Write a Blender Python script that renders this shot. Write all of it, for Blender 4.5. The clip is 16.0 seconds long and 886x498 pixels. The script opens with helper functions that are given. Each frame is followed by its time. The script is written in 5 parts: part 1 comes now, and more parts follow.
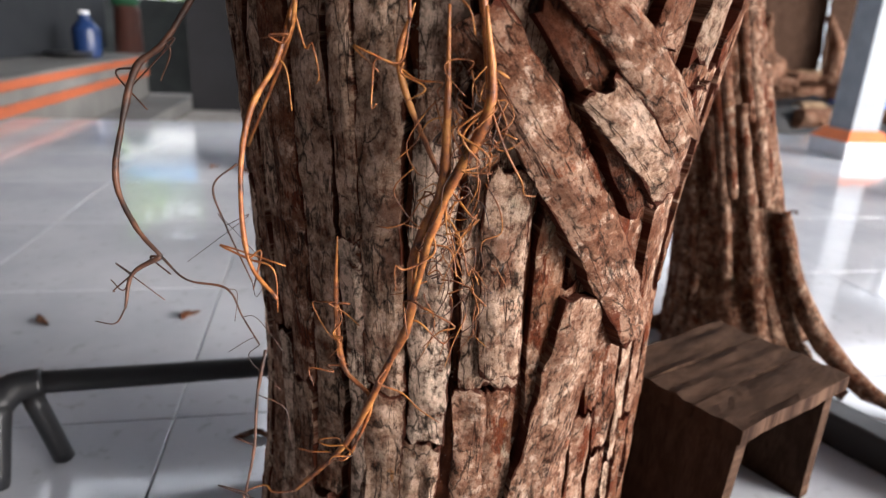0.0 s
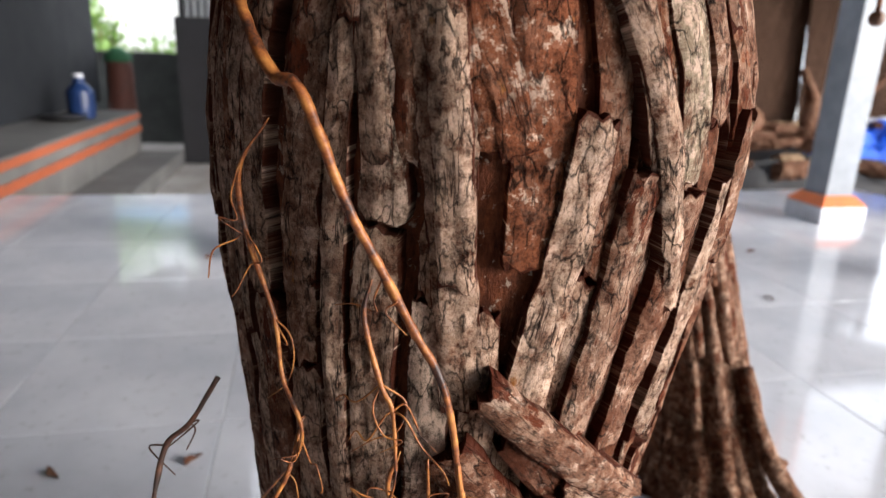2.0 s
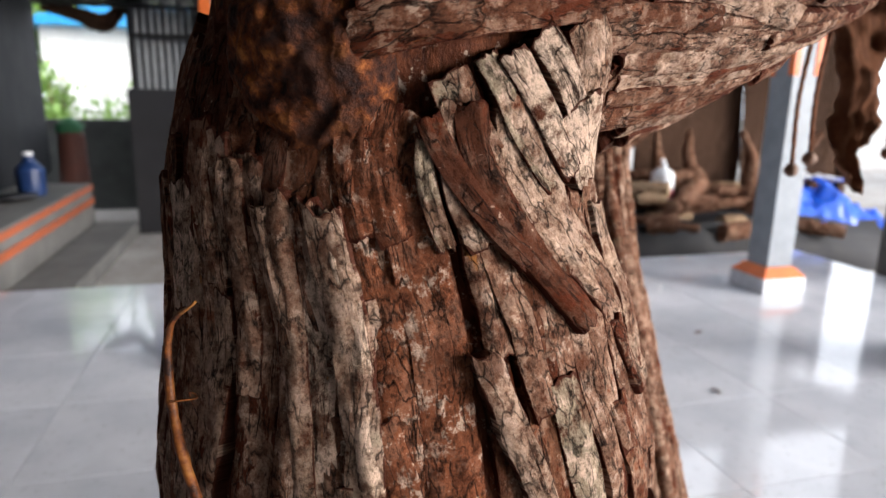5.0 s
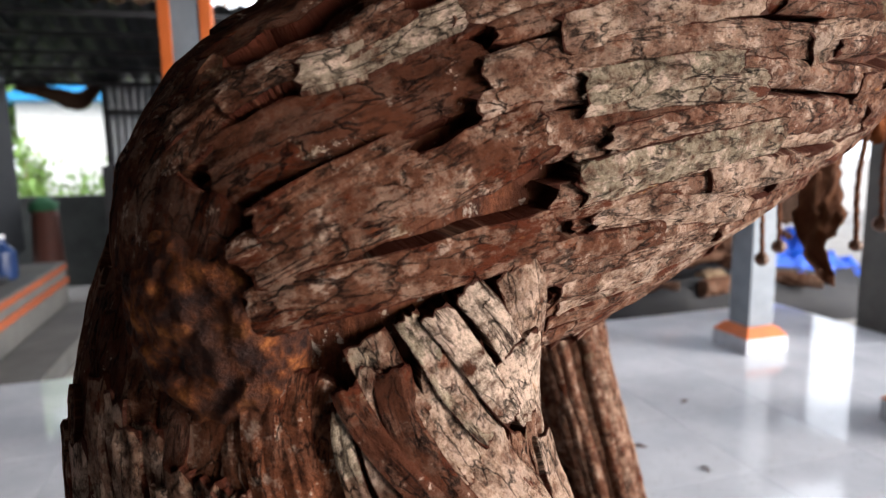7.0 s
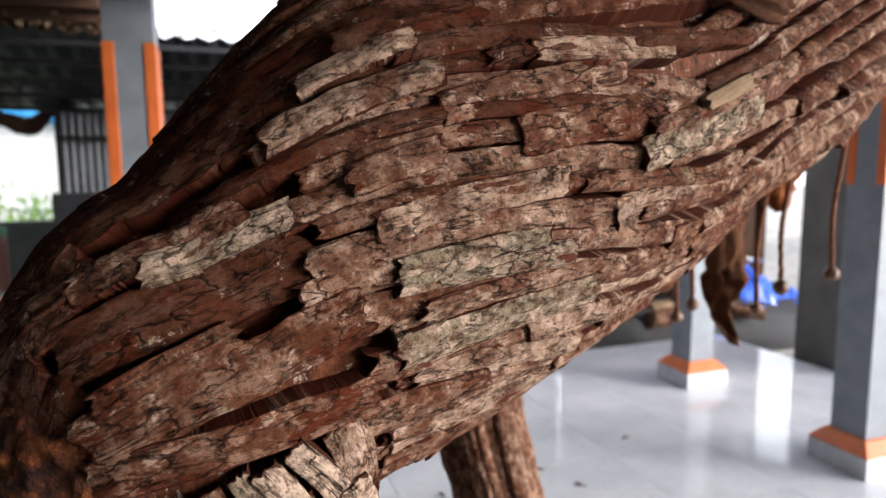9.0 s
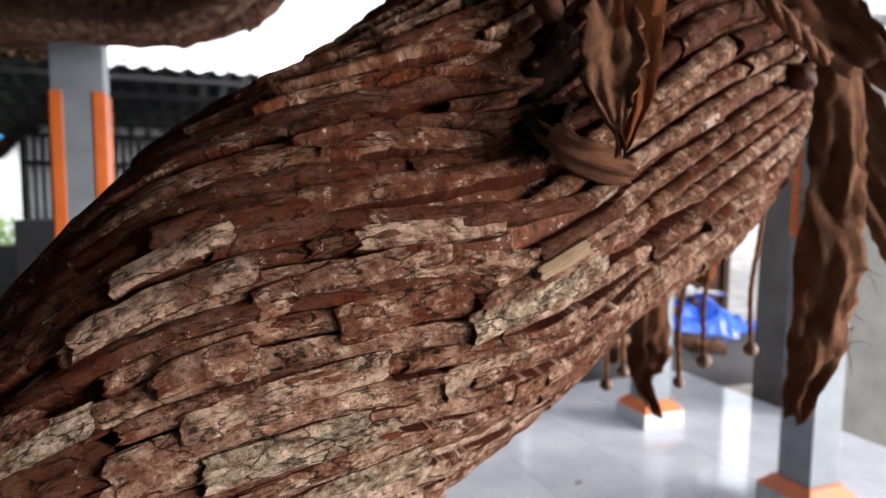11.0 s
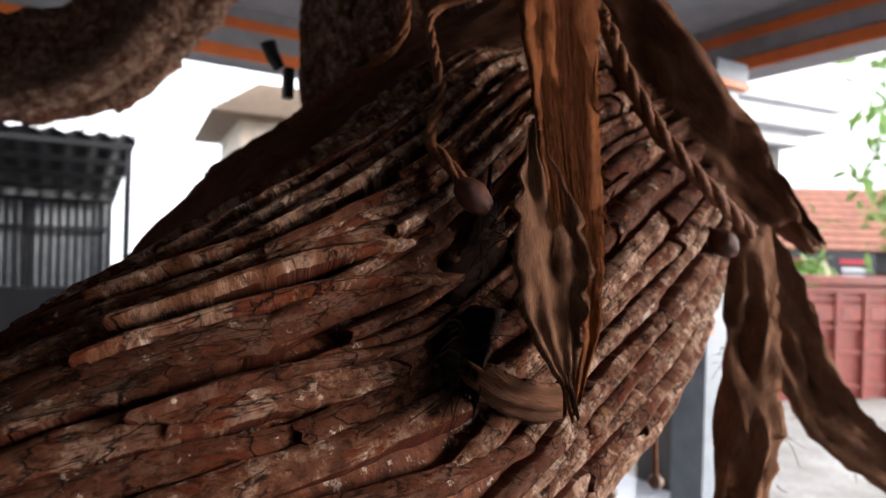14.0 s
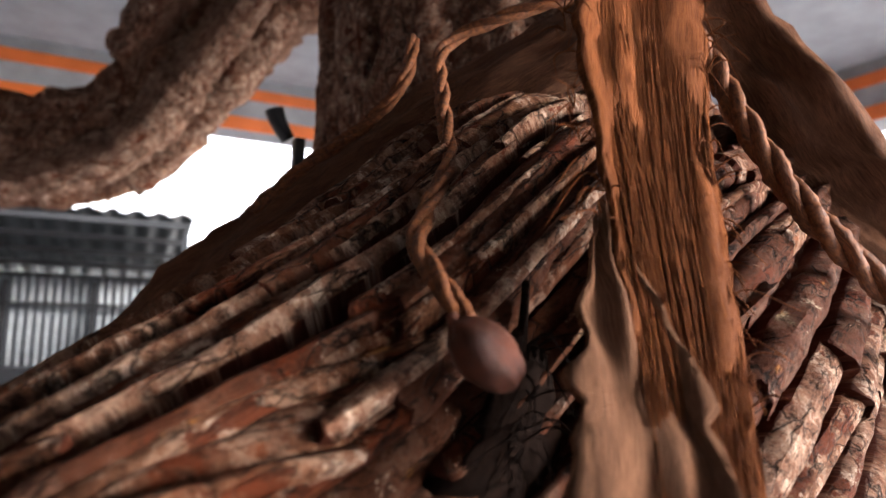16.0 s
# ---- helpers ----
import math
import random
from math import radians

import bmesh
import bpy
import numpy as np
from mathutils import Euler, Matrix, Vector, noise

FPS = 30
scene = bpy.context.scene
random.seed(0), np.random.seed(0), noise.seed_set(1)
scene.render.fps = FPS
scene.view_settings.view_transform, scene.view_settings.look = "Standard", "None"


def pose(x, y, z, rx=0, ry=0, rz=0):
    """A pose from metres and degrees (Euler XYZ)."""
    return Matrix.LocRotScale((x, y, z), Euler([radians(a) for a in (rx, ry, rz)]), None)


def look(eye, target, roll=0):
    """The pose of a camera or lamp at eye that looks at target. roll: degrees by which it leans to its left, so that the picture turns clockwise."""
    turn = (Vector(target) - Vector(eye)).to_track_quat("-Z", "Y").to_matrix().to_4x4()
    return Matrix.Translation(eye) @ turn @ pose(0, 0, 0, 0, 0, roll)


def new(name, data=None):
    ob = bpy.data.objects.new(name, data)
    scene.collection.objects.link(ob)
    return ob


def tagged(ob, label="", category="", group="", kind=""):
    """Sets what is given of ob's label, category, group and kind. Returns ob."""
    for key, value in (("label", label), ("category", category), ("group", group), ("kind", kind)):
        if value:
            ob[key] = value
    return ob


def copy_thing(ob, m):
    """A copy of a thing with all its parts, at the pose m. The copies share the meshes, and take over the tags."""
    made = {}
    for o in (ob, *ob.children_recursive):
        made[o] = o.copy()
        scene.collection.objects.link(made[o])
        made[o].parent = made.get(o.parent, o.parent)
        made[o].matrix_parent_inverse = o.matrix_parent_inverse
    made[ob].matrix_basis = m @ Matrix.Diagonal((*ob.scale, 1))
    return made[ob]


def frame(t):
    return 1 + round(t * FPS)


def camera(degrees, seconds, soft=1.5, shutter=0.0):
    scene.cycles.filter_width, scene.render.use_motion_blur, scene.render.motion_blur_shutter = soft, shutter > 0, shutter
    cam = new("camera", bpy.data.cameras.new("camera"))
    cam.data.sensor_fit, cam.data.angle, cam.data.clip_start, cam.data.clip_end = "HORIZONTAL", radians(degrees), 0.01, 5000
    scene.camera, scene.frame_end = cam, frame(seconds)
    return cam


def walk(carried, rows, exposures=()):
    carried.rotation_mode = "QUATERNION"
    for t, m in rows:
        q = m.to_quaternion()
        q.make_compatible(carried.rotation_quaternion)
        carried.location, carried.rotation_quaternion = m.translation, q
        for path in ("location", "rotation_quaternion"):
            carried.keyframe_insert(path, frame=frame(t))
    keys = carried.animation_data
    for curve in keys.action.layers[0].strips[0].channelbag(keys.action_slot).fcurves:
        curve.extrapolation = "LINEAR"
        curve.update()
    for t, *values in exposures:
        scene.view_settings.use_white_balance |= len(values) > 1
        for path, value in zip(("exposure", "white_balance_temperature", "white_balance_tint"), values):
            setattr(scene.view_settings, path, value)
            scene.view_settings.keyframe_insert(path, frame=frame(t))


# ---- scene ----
cam = camera(68.8, 16.0, soft=1.35)
cam.data.dof.use_dof, cam.data.dof.focus_distance, cam.data.dof.aperture_fstop = True, 0.5, 5.4
PATH = [
    (0, (0.164, 0.112, 0.654), (-0.056, 1.995, 0.016), 2.8),
    (0.5, (0.16, 0.11, 0.737), (-0.071, 1.997, 0.117), 2.4),
    (1, (0.159, 0.111, 0.804), (-0.071, 2.0, 0.187), 2.7),
    (1.5, (0.156, 0.111, 0.885), (-0.072, 2.001, 0.271), 2.7),
    (2, (0.162, 0.108, 0.966), (-0.038, 2.015, 0.396), 2.0),
    (2.5, (0.173, 0.102, 1.032), (0.008, 2.015, 0.472), 1.9),
    (3, (0.18, 0.097, 1.108), (0.045, 2.017, 0.565), 1.7),
    (3.5, (0.188, 0.087, 1.166), (0.071, 2.009, 0.628), 1.5),
    (4, (0.19, 0.078, 1.22), (0.085, 2.006, 0.696), 1.8),
    (4.2, (0.187, 0.082, 1.238), (0.088, 2.014, 0.729), 2.0),
    (6.3, (0.182, 0.207, 1.366), (0.111, 2.167, 0.976), -1.1),
    (6.5, (0.196, 0.207, 1.384), (0.124, 2.171, 1.013), -0.8),
    (7, (0.223, 0.206, 1.424), (0.179, 2.182, 1.117), -1.1),
    (7.5, (0.249, 0.202, 1.449), (0.221, 2.183, 1.174), -0.9),
    (8, (0.272, 0.192, 1.48), (0.257, 2.175, 1.224), -1.2),
    (8.5, (0.3, 0.173, 1.505), (0.315, 2.158, 1.261), -1.1),
    (9, (0.327, 0.155, 1.541), (0.39, 2.139, 1.295), -0.4),
    (9.5, (0.363, 0.144, 1.571), (0.451, 2.13, 1.349), -1.1),
    (9.7, (0.375, 0.142, 1.582), (0.47, 2.129, 1.372), -1.1),
    (11.8, (0.491, 0.161, 1.747), (0.634, 2.149, 1.581), 1.3),
    (12, (0.491, 0.174, 1.758), (0.653, 2.162, 1.611), 1.2),
    (12.5, (0.485, 0.212, 1.788), (0.752, 2.191, 1.686), 2.0),
    (13, (0.466, 0.236, 1.812), (0.828, 2.202, 1.766), 1.9),
    (13.5, (0.455, 0.262, 1.823), (0.887, 2.214, 1.774), 2.0),
    (14, (0.462, 0.309, 1.842), (0.925, 2.254, 1.842), 1.8),
    (14.5, (0.501, 0.384, 1.853), (0.913, 2.341, 1.88), 1.0),
    (15, (0.538, 0.468, 1.87), (0.869, 2.439, 1.938), 0.2),
    (15.5, (0.555, 0.536, 1.888), (0.84, 2.51, 2.035), 1.0),
    (16, (0.566, 0.592, 1.909), (0.833, 2.562, 2.122), 1.5),
]
EXPOSURES = [(0, 1.5), (2, 1.35), (5, 1.2), (13.5, 1.15), (15, 1.5), (16, 2.5)]
walk(cam, [(t, look(eye, target, roll)) for t, eye, target, roll in PATH], EXPOSURES)

# ---- light: a bright overcast day round an open pavilion ----
world = bpy.data.worlds.new("overcast_sky")
scene.world = world
world.use_nodes = True
wn = world.node_tree.nodes
sky = wn.new("ShaderNodeTexSky")
sky.sky_type, sky.sun_disc = "NISHITA", False
sky.sun_elevation, sky.sun_rotation = radians(10), radians(106)
sky.air_density, sky.dust_density = 1.0, 6.0
wn["Background"].inputs["Strength"].default_value = 0.18
soften = wn.new("ShaderNodeMix")
soften.data_type = "RGBA"
soften.inputs[0].default_value = 0.75
soften.inputs[7].default_value = (8.8, 9.2, 10.1, 1)
world.node_tree.links.new(sky.outputs[0], soften.inputs[6])
world.node_tree.links.new(soften.outputs[2], wn["Background"].inputs["Color"])
sun = new("sun", bpy.data.lights.new("sun", "SUN"))
sun.data.energy, sun.data.angle, sun.data.color = 3.6, radians(32), (1.0, 0.98, 0.99)
sun.matrix_world = look((8.2, -1.5, 2.6), (0.3, 0.8, 1.2))

# ---- materials ----
def rgba(c):
    return (c[0], c[1], c[2], 1.0)


class Mat:
    """A small helper to wire procedural materials."""

    def __init__(self, name, rough=0.7, metal=0.0, spec=0.5):
        self.m = bpy.data.materials.new(name)
        self.m.use_nodes = True
        self.t = self.m.node_tree
        self.b = self.t.nodes["Principled BSDF"]
        self.b.inputs["Roughness"].default_value = rough
        self.b.inputs["Metallic"].default_value = metal
        self.b.inputs["Specular IOR Level"].default_value = spec

    def n(self, kind, **inputs):
        node = self.t.nodes.new(kind)
        for k, v in inputs.items():
            node.inputs[k].default_value = v
        return node

    def link(self, a, b):
        self.t.links.new(a, b)

    def coords(self, how="Object", scale=(1, 1, 1), vary=0.0):
        tc = self.n("ShaderNodeTexCoord")
        mp = self.n("ShaderNodeMapping")
        mp.inputs["Scale"].default_value = scale
        self.link(tc.outputs[how], mp.inputs["Vector"])
        if vary:
            info = self.n("ShaderNodeObjectInfo")
            mul = self.n("ShaderNodeMath")
            mul.operation = "MULTIPLY"
            mul.inputs[1].default_value = vary
            self.link(info.outputs["Random"], mul.inputs[0])
            self.link(mul.outputs[0], mp.inputs["Location"])
        return mp.outputs[0]

    def noise(self, vec, scale, detail=5.0, rough=0.6):
        t = self.n("ShaderNodeTexNoise", Scale=scale, Detail=detail, Roughness=rough)
        self.link(vec, t.inputs["Vector"])
        return t.outputs["Fac"]

    def ramp(self, fac, stops):
        r = self.n("ShaderNodeValToRGB")
        el = r.color_ramp.elements
        while len(el) < len(stops):
            el.new(0.5)
        for e, (p, c) in zip(el, stops):
            e.position = p
            e.color = rgba(c) if not isinstance(c, float) else (c, c, c, 1)
        self.link(fac, r.inputs[0])
        return r.outputs[0]

    def mix(self, fac, a, b, blend="MIX"):
        m = self.n("ShaderNodeMix")
        m.data_type, m.blend_type = "RGBA", blend
        for sock, val in ((0, fac), (6, a), (7, b)):
            if isinstance(val, bpy.types.NodeSocket):
                self.link(val, m.inputs[sock])
            else:
                m.inputs[sock].default_value = val if isinstance(val, float) else rgba(val)
        return m.outputs[2]

    def random(self, stops):
        info = self.n("ShaderNodeObjectInfo")
        return self.ramp(info.outputs["Random"], stops)

    def color(self, c):
        if isinstance(c, bpy.types.NodeSocket):
            self.link(c, self.b.inputs["Base Color"])
        else:
            self.b.inputs["Base Color"].default_value = rgba(c)
        return self

    def bump(self, h, strength=0.5, distance=0.003):
        b = self.n("ShaderNodeBump", Strength=strength, Distance=distance)
        self.link(h, b.inputs["Height"])
        prev = self.b.inputs["Normal"]
        if prev.is_linked:
            self.link(prev.links[0].from_socket, b.inputs["Normal"])
        self.link(b.outputs[0], prev)
        return self

    def rough(self, fac, lo, hi):
        self.link(self.ramp(fac, [(0.3, lo), (0.7, hi)]), self.b.inputs["Roughness"])
        return self


def bark(name, tones, pale=0.60, red=0.58, uv=True, blotch=0.4):
    """Weathered outer bark: mottled grey-brown skin, pale crust, red inner bark where the skin is lost, cross cracks."""
    k = Mat(name, 0.75, spec=0.07)
    vec = k.coords("UV" if uv else "Object", vary=37.0 if uv else 0.0)
    stretch = k.n("ShaderNodeMapping")
    stretch.inputs["Scale"].default_value = (0.42, 1, 1) if uv else (1, 1, 0.35)
    k.link(vec, stretch.inputs["Vector"])
    long = stretch.outputs[0]
    base = k.random(tones) if uv else k.ramp(k.noise(long, 9, 4), tones)
    mott = k.noise(vec, 52, 9, 0.76)
    grain = k.noise(long, 210, 7, 0.75)
    fine = k.noise(vec, 520, 5, 0.75)
    col = k.mix(k.ramp(mott, [(0.37, 0.0), (0.50, 1.0)]), (0.060, 0.020, 0.010), base)
    col = k.mix(k.ramp(mott, [(pale - 0.055, 0.0), (pale, 0.9)]), col, (0.74, 0.62, 0.52))
    big = k.noise(vec, 21, 6, 0.66)
    patch = k.ramp(k.noise(vec, 30, 8, 0.72), [(0.36, (0.022, 0.009, 0.005)), (0.44, (0.085, 0.033, 0.018)), (0.50, (0.20, 0.09, 0.052)), (0.55, (0.50, 0.38, 0.30)), (0.60, (0.46, 0.34, 0.26)), (0.66, (0.30, 0.085, 0.03))])
    col = k.mix(blotch, col, patch)
    col = k.mix(k.ramp(big, [(0.53, 0.0), (0.61, 0.7)]), col, (0.11, 0.040, 0.020))
    reds = k.noise(long, 30, 7, 0.68)
    col = k.mix(k.ramp(reds, [(red, 0.0), (red + 0.025, 0.95)]), col, (0.105, 0.027, 0.011))
    amber = k.noise(long, 44, 5, 0.6)
    col = k.mix(k.ramp(amber, [(0.68, 0.0), (0.72, 0.8)]), col, (0.36, 0.17, 0.05))
    moss = k.noise(vec, 13, 6, 0.68)
    col = k.mix(k.ramp(moss, [(0.64, 0.0), (0.72, 0.45)]), col, (0.30, 0.33, 0.21))
    col = k.mix(k.ramp(grain, [(0.38, 0.75), (0.49, 0.0)]), col, (0.018, 0.008, 0.005))
    col = k.mix(k.ramp(fine, [(0.36, 0.4), (0.48, 0.0)]), col, (0.05, 0.025, 0.017))
    slim = k.n("ShaderNodeMapping")
    slim.inputs["Scale"].default_value = (0.07, 1, 1) if uv else (1, 1, 0.07)
    k.link(vec, slim.inputs["Vector"])
    split = k.ramp(k.noise(slim.outputs[0], 46, 5), [(0.487, 0.0), (0.497, 1.0), (0.503, 1.0), (0.513, 0.0)])
    split = k.mix(1.0, split, k.ramp(k.noise(vec, 15, 3), [(0.50, 0.0), (0.56, 0.95)]), "MULTIPLY")
    col = k.mix(split, col, (0.020, 0.008, 0.005))
    crack = k.n("ShaderNodeTexVoronoi", Scale=62.0)
    crack.feature = "DISTANCE_TO_EDGE"
    wob = k.n("ShaderNodeTexNoise", Scale=55.0, Detail=5.0)
    k.link(long, wob.inputs["Vector"])
    k.link(k.mix(0.03, long, wob.outputs["Color"]), crack.inputs["Vector"])
    line = k.ramp(crack.outputs["Distance"], [(0.0, 0.0), (0.06, 1.0)])
    lines = k.mix(k.ramp(k.noise(vec, 27, 4), [(0.46, 1.0), (0.56, 0.0)]), (1.0, 1.0, 1.0), line)
    col = k.mix(0.85, col, lines, "MULTIPLY")
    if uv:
        # dark red rims at sides and ends, also deepening the gaps' shade in colour
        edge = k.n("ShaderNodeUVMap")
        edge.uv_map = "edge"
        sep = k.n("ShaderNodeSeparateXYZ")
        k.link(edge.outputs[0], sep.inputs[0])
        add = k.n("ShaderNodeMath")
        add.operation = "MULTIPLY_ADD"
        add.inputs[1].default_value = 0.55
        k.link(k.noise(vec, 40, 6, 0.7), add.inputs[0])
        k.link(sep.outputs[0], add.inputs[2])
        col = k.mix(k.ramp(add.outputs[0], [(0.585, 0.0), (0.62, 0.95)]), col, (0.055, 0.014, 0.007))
    col = k.mix(1.0, col, (1.0, 0.86, 0.785), "MULTIPLY")
    k.color(col)
    k.bump(big, 0.7, 0.012).bump(mott, 0.9, 0.007).bump(lines, 0.9, 0.004).bump(split, -0.8, 0.004).bump(grain, 0.8, 0.003).bump(fine, 0.6, 0.0015)
    k.rough(mott, 0.95, 0.65)
    return k.m


BARK_TONES = [(0.0, (0.31, 0.20, 0.145)), (0.3, (0.21, 0.11, 0.07)), (0.55, (0.36, 0.255, 0.19)), (0.75, (0.18, 0.08, 0.048)), (1.0, (0.37, 0.27, 0.205))]
m_bark = bark("grey_brown_bark", BARK_TONES)
m_pale = bark("pale_crusted_bark", [(0.0, (0.44, 0.345, 0.265)), (1.0, (0.55, 0.45, 0.355))], pale=0.57, red=0.65)
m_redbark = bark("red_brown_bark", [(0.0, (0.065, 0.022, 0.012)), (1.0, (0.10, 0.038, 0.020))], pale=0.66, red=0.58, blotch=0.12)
m_plate = bark("rough_brown_bark", [(0.0, (0.13, 0.058, 0.033)), (1.0, (0.20, 0.10, 0.062))], pale=0.63, red=0.57)
m_warm = bark("warm_brown_bark", [(0.0, (0.16, 0.07, 0.036)), (0.5, (0.23, 0.125, 0.075)), (1.0, (0.12, 0.046, 0.023))], pale=0.62, red=0.55)
m_lichen = bark("grey_green_lichen_bark", [(0.0, (0.33, 0.32, 0.24)), (1.0, (0.40, 0.37, 0.29))], pale=0.58, red=0.66, blotch=0.2)
m_chalk = bark("white_crusted_bark", [(0.0, (0.58, 0.50, 0.40)), (1.0, (0.66, 0.60, 0.51))], pale=0.53, red=0.68, blotch=0.1)
m_limb = bark("mottled_limb_bark", [(0.35, (0.09, 0.045, 0.027)), (0.5, (0.20, 0.115, 0.075)), (0.68, (0.33, 0.24, 0.175))], pale=0.62, red=0.62, uv=False)

k = Mat("inner_bark", 0.7, spec=0.12)
vec = k.coords("Object")
up = k.coords("Object", (1, 1, 0.25))
a, b2, c2 = k.noise(up, 120, 6, 0.7), k.noise(vec, 30, 6, 0.65), k.noise(vec, 95, 6, 0.7)
col = k.mix(k.ramp(a, [(0.35, 0.0), (0.65, 1.0)]), (0.03, 0.009, 0.005), (0.20, 0.065, 0.028))
col = k.mix(k.ramp(b2, [(0.42, 0.0), (0.6, 0.8)]), col, (0.08, 0.024, 0.011))
col = k.mix(k.ramp(k.noise(k.coords("Object", (0.4, 0.4, 1.6)), 110, 6, 0.7), [(0.56, 0.0), (0.64, 0.6)]), col, (0.07, 0.022, 0.012))
col = k.mix(k.ramp(k.noise(vec, 19, 6, 0.7), [(0.60, 0.0), (0.64, 0.75)]), col, (0.47, 0.38, 0.31))
col = k.mix(k.ramp(c2, [(0.60, 0.0), (0.64, 0.7)]), col, (0.42, 0.33, 0.26))
k.color(col).bump(b2, 0.7, 0.008).bump(a, 0.7, 0.003).bump(c2, 0.5, 0.002)
m_inner = k.m

k = Mat("burl_wood", 0.65, spec=0.15)
vec = k.coords("Object")
a, b2 = k.noise(vec, 55, 7, 0.7), k.noise(vec, 17, 5, 0.6)
col = k.ramp(a, [(0.38, (0.012, 0.004, 0.003)), (0.47, (0.06, 0.018, 0.008)), (0.56, (0.15, 0.042, 0.012)), (0.66, (0.36, 0.125, 0.032))])
col = k.mix(k.ramp(b2, [(0.45, 0.0), (0.62, 0.8)]), col, (0.03, 0.013, 0.009))
k.color(col).bump(a, 0.9, 0.008).bump(k.noise(vec, 210, 5, 0.7), 0.5, 0.002)
m_burl = k.m


def fibre(name, lo, hi, gloss=0.6):
    """Dried palm sheath: long fine fibres, streaked brown."""
    k = Mat(name, gloss + 0.2, spec=0.06)
    vec = k.coords("UV", (1.8, 105.0, 1.0))
    st = k.noise(vec, 22, 8, 0.8)
    wide = k.noise(k.coords("UV", (1.0, 3.0, 1.0)), 14, 5, 0.6)
    col = k.mix(k.ramp(st, [(0.42, 0.0), (0.59, 1.0)]), lo, hi)
    col = k.mix(k.ramp(wide, [(0.40, 0.4), (0.58, 0.0)]), col, (lo[0] * 0.5, lo[1] * 0.5, lo[2] * 0.5))
    k.color(col).bump(st, 1.0, 0.004).bump(wide, 0.3, 0.003)
    return k.m


m_fibre = fibre("palm_sheath_fibre", (0.11, 0.030, 0.010), (0.36, 0.115, 0.037))
m_fibre_grey = fibre("weathered_palm_sheath", (0.10, 0.040, 0.022), (0.38, 0.185, 0.105))
m_leather = fibre("dark_dried_sheath", (0.055, 0.02, 0.011), (0.29, 0.125, 0.065), 0.5)


def plain(name, c, rough=0.6, metal=0.0, vary=0.25, scale=8.0, bump=0.15, spec=0.5):
    """Paint, metal or plastic with soft dirt and a fine unevenness."""
    k = Mat(name, rough, metal, spec)
    vec = k.coords("Object")
    big, small = k.noise(vec, scale, 5, 0.6), k.noise(vec, scale * 14, 5, 0.65)
    d = (c[0] * (1 - vary), c[1] * (1 - vary), c[2] * (1 - vary))
    col = k.mix(k.ramp(big, [(0.35, 0.0), (0.65, 1.0)]), d, c)
    col = k.mix(k.ramp(small, [(0.56, 0.0), (0.72, 0.5)]), col, d)
    k.color(col).bump(small, bump, 0.002)
    k.rough(big, max(rough - 0.08, 0.03), min(rough + 0.1, 1.0))
    return k.m


m_grey = plain("grey_wall_paint", (0.15, 0.165, 0.19), 0.55)
m_pillar = plain("blue_grey_pillar_paint", (0.25, 0.28, 0.315), 0.5)
# the orange trim colour dimmed, so the terrace bands look shaded
m_orange_shade = plain("shaded_orange_band_paint", (0.36, 0.085, 0.03), 0.6, vary=0.35)
m_orange = plain("orange_trim_paint", (0.75, 0.17, 0.035), 0.5, vary=0.2)
m_base = plain("pale_pillar_base_paint", (0.62, 0.64, 0.68), 0.45)
m_ceiling = plain("grey_ceiling_paint", (0.33, 0.33, 0.34), 0.7)
m_concrete = plain("weathered_concrete", (0.14, 0.137, 0.13), 0.9, vary=0.4, scale=3, bump=0.4)
# nearly black: the deep shade round the storage wall is put into the colour
m_dark = plain("deep_shade_dark_grey", (0.022, 0.022, 0.026), 0.8, vary=0.5, scale=4)
m_black = plain("black_painted_steel", (0.02, 0.02, 0.022), 0.4, vary=0.3)
m_zinc = plain("corrugated_zinc", (0.22, 0.235, 0.25), 0.5, 0.6, vary=0.3)
m_roofsheet = plain("dark_corrugated_roofing", (0.05, 0.055, 0.06), 0.35, 0.5, vary=0.3)
m_wood = fibre("old_brown_timber", (0.025, 0.012, 0.008), (0.13, 0.075, 0.05), 0.65)
m_cut = fibre("pale_cut_timber", (0.3, 0.19, 0.11), (0.58, 0.42, 0.28), 0.75)
m_brick = plain("red_painted_masonry", (0.28, 0.05, 0.035), 0.65, vary=0.45, scale=9, bump=0.5)
m_rooftile = plain("red_clay_roof_tile", (0.42, 0.18, 0.12), 0.8, vary=0.4, scale=6)
m_white = plain("white_plaster", (0.78, 0.77, 0.74), 0.7, vary=0.1)
m_tarp = plain("blue_tarpaulin", (0.008, 0.11, 0.72), 0.3, vary=0.3, scale=5)
m_sheet = plain("white_plastic_sheet", (0.8, 0.82, 0.86), 0.35, vary=0.1)
m_navy = plain("blue_plastic", (0.012, 0.035, 0.12), 0.35)
m_pink = plain("pink_label_paper", (0.75, 0.08, 0.2), 0.5)
m_leaf = plain("green_leaves", (0.10, 0.21, 0.04), 0.5, vary=0.5, scale=3)
m_leafl = plain("light_green_leaves", (0.22, 0.38, 0.08), 0.5, vary=0.4, scale=3)
m_blueroof = plain("blue_metal_roof", (0.03, 0.32, 0.62), 0.4)
m_signdark = plain("dark_sign_board", (0.02, 0.022, 0.03), 0.5)
m_cream = plain("cream_sign_paint", (0.8, 0.72, 0.45), 0.5)
m_redsign = plain("red_sign_paint", (0.6, 0.03, 0.06), 0.5)
m_green = plain("green_cloth", (0.02, 0.12, 0.05), 0.8)
m_yellow = plain("yellow_wood_rail", (0.65, 0.42, 0.08), 0.6)
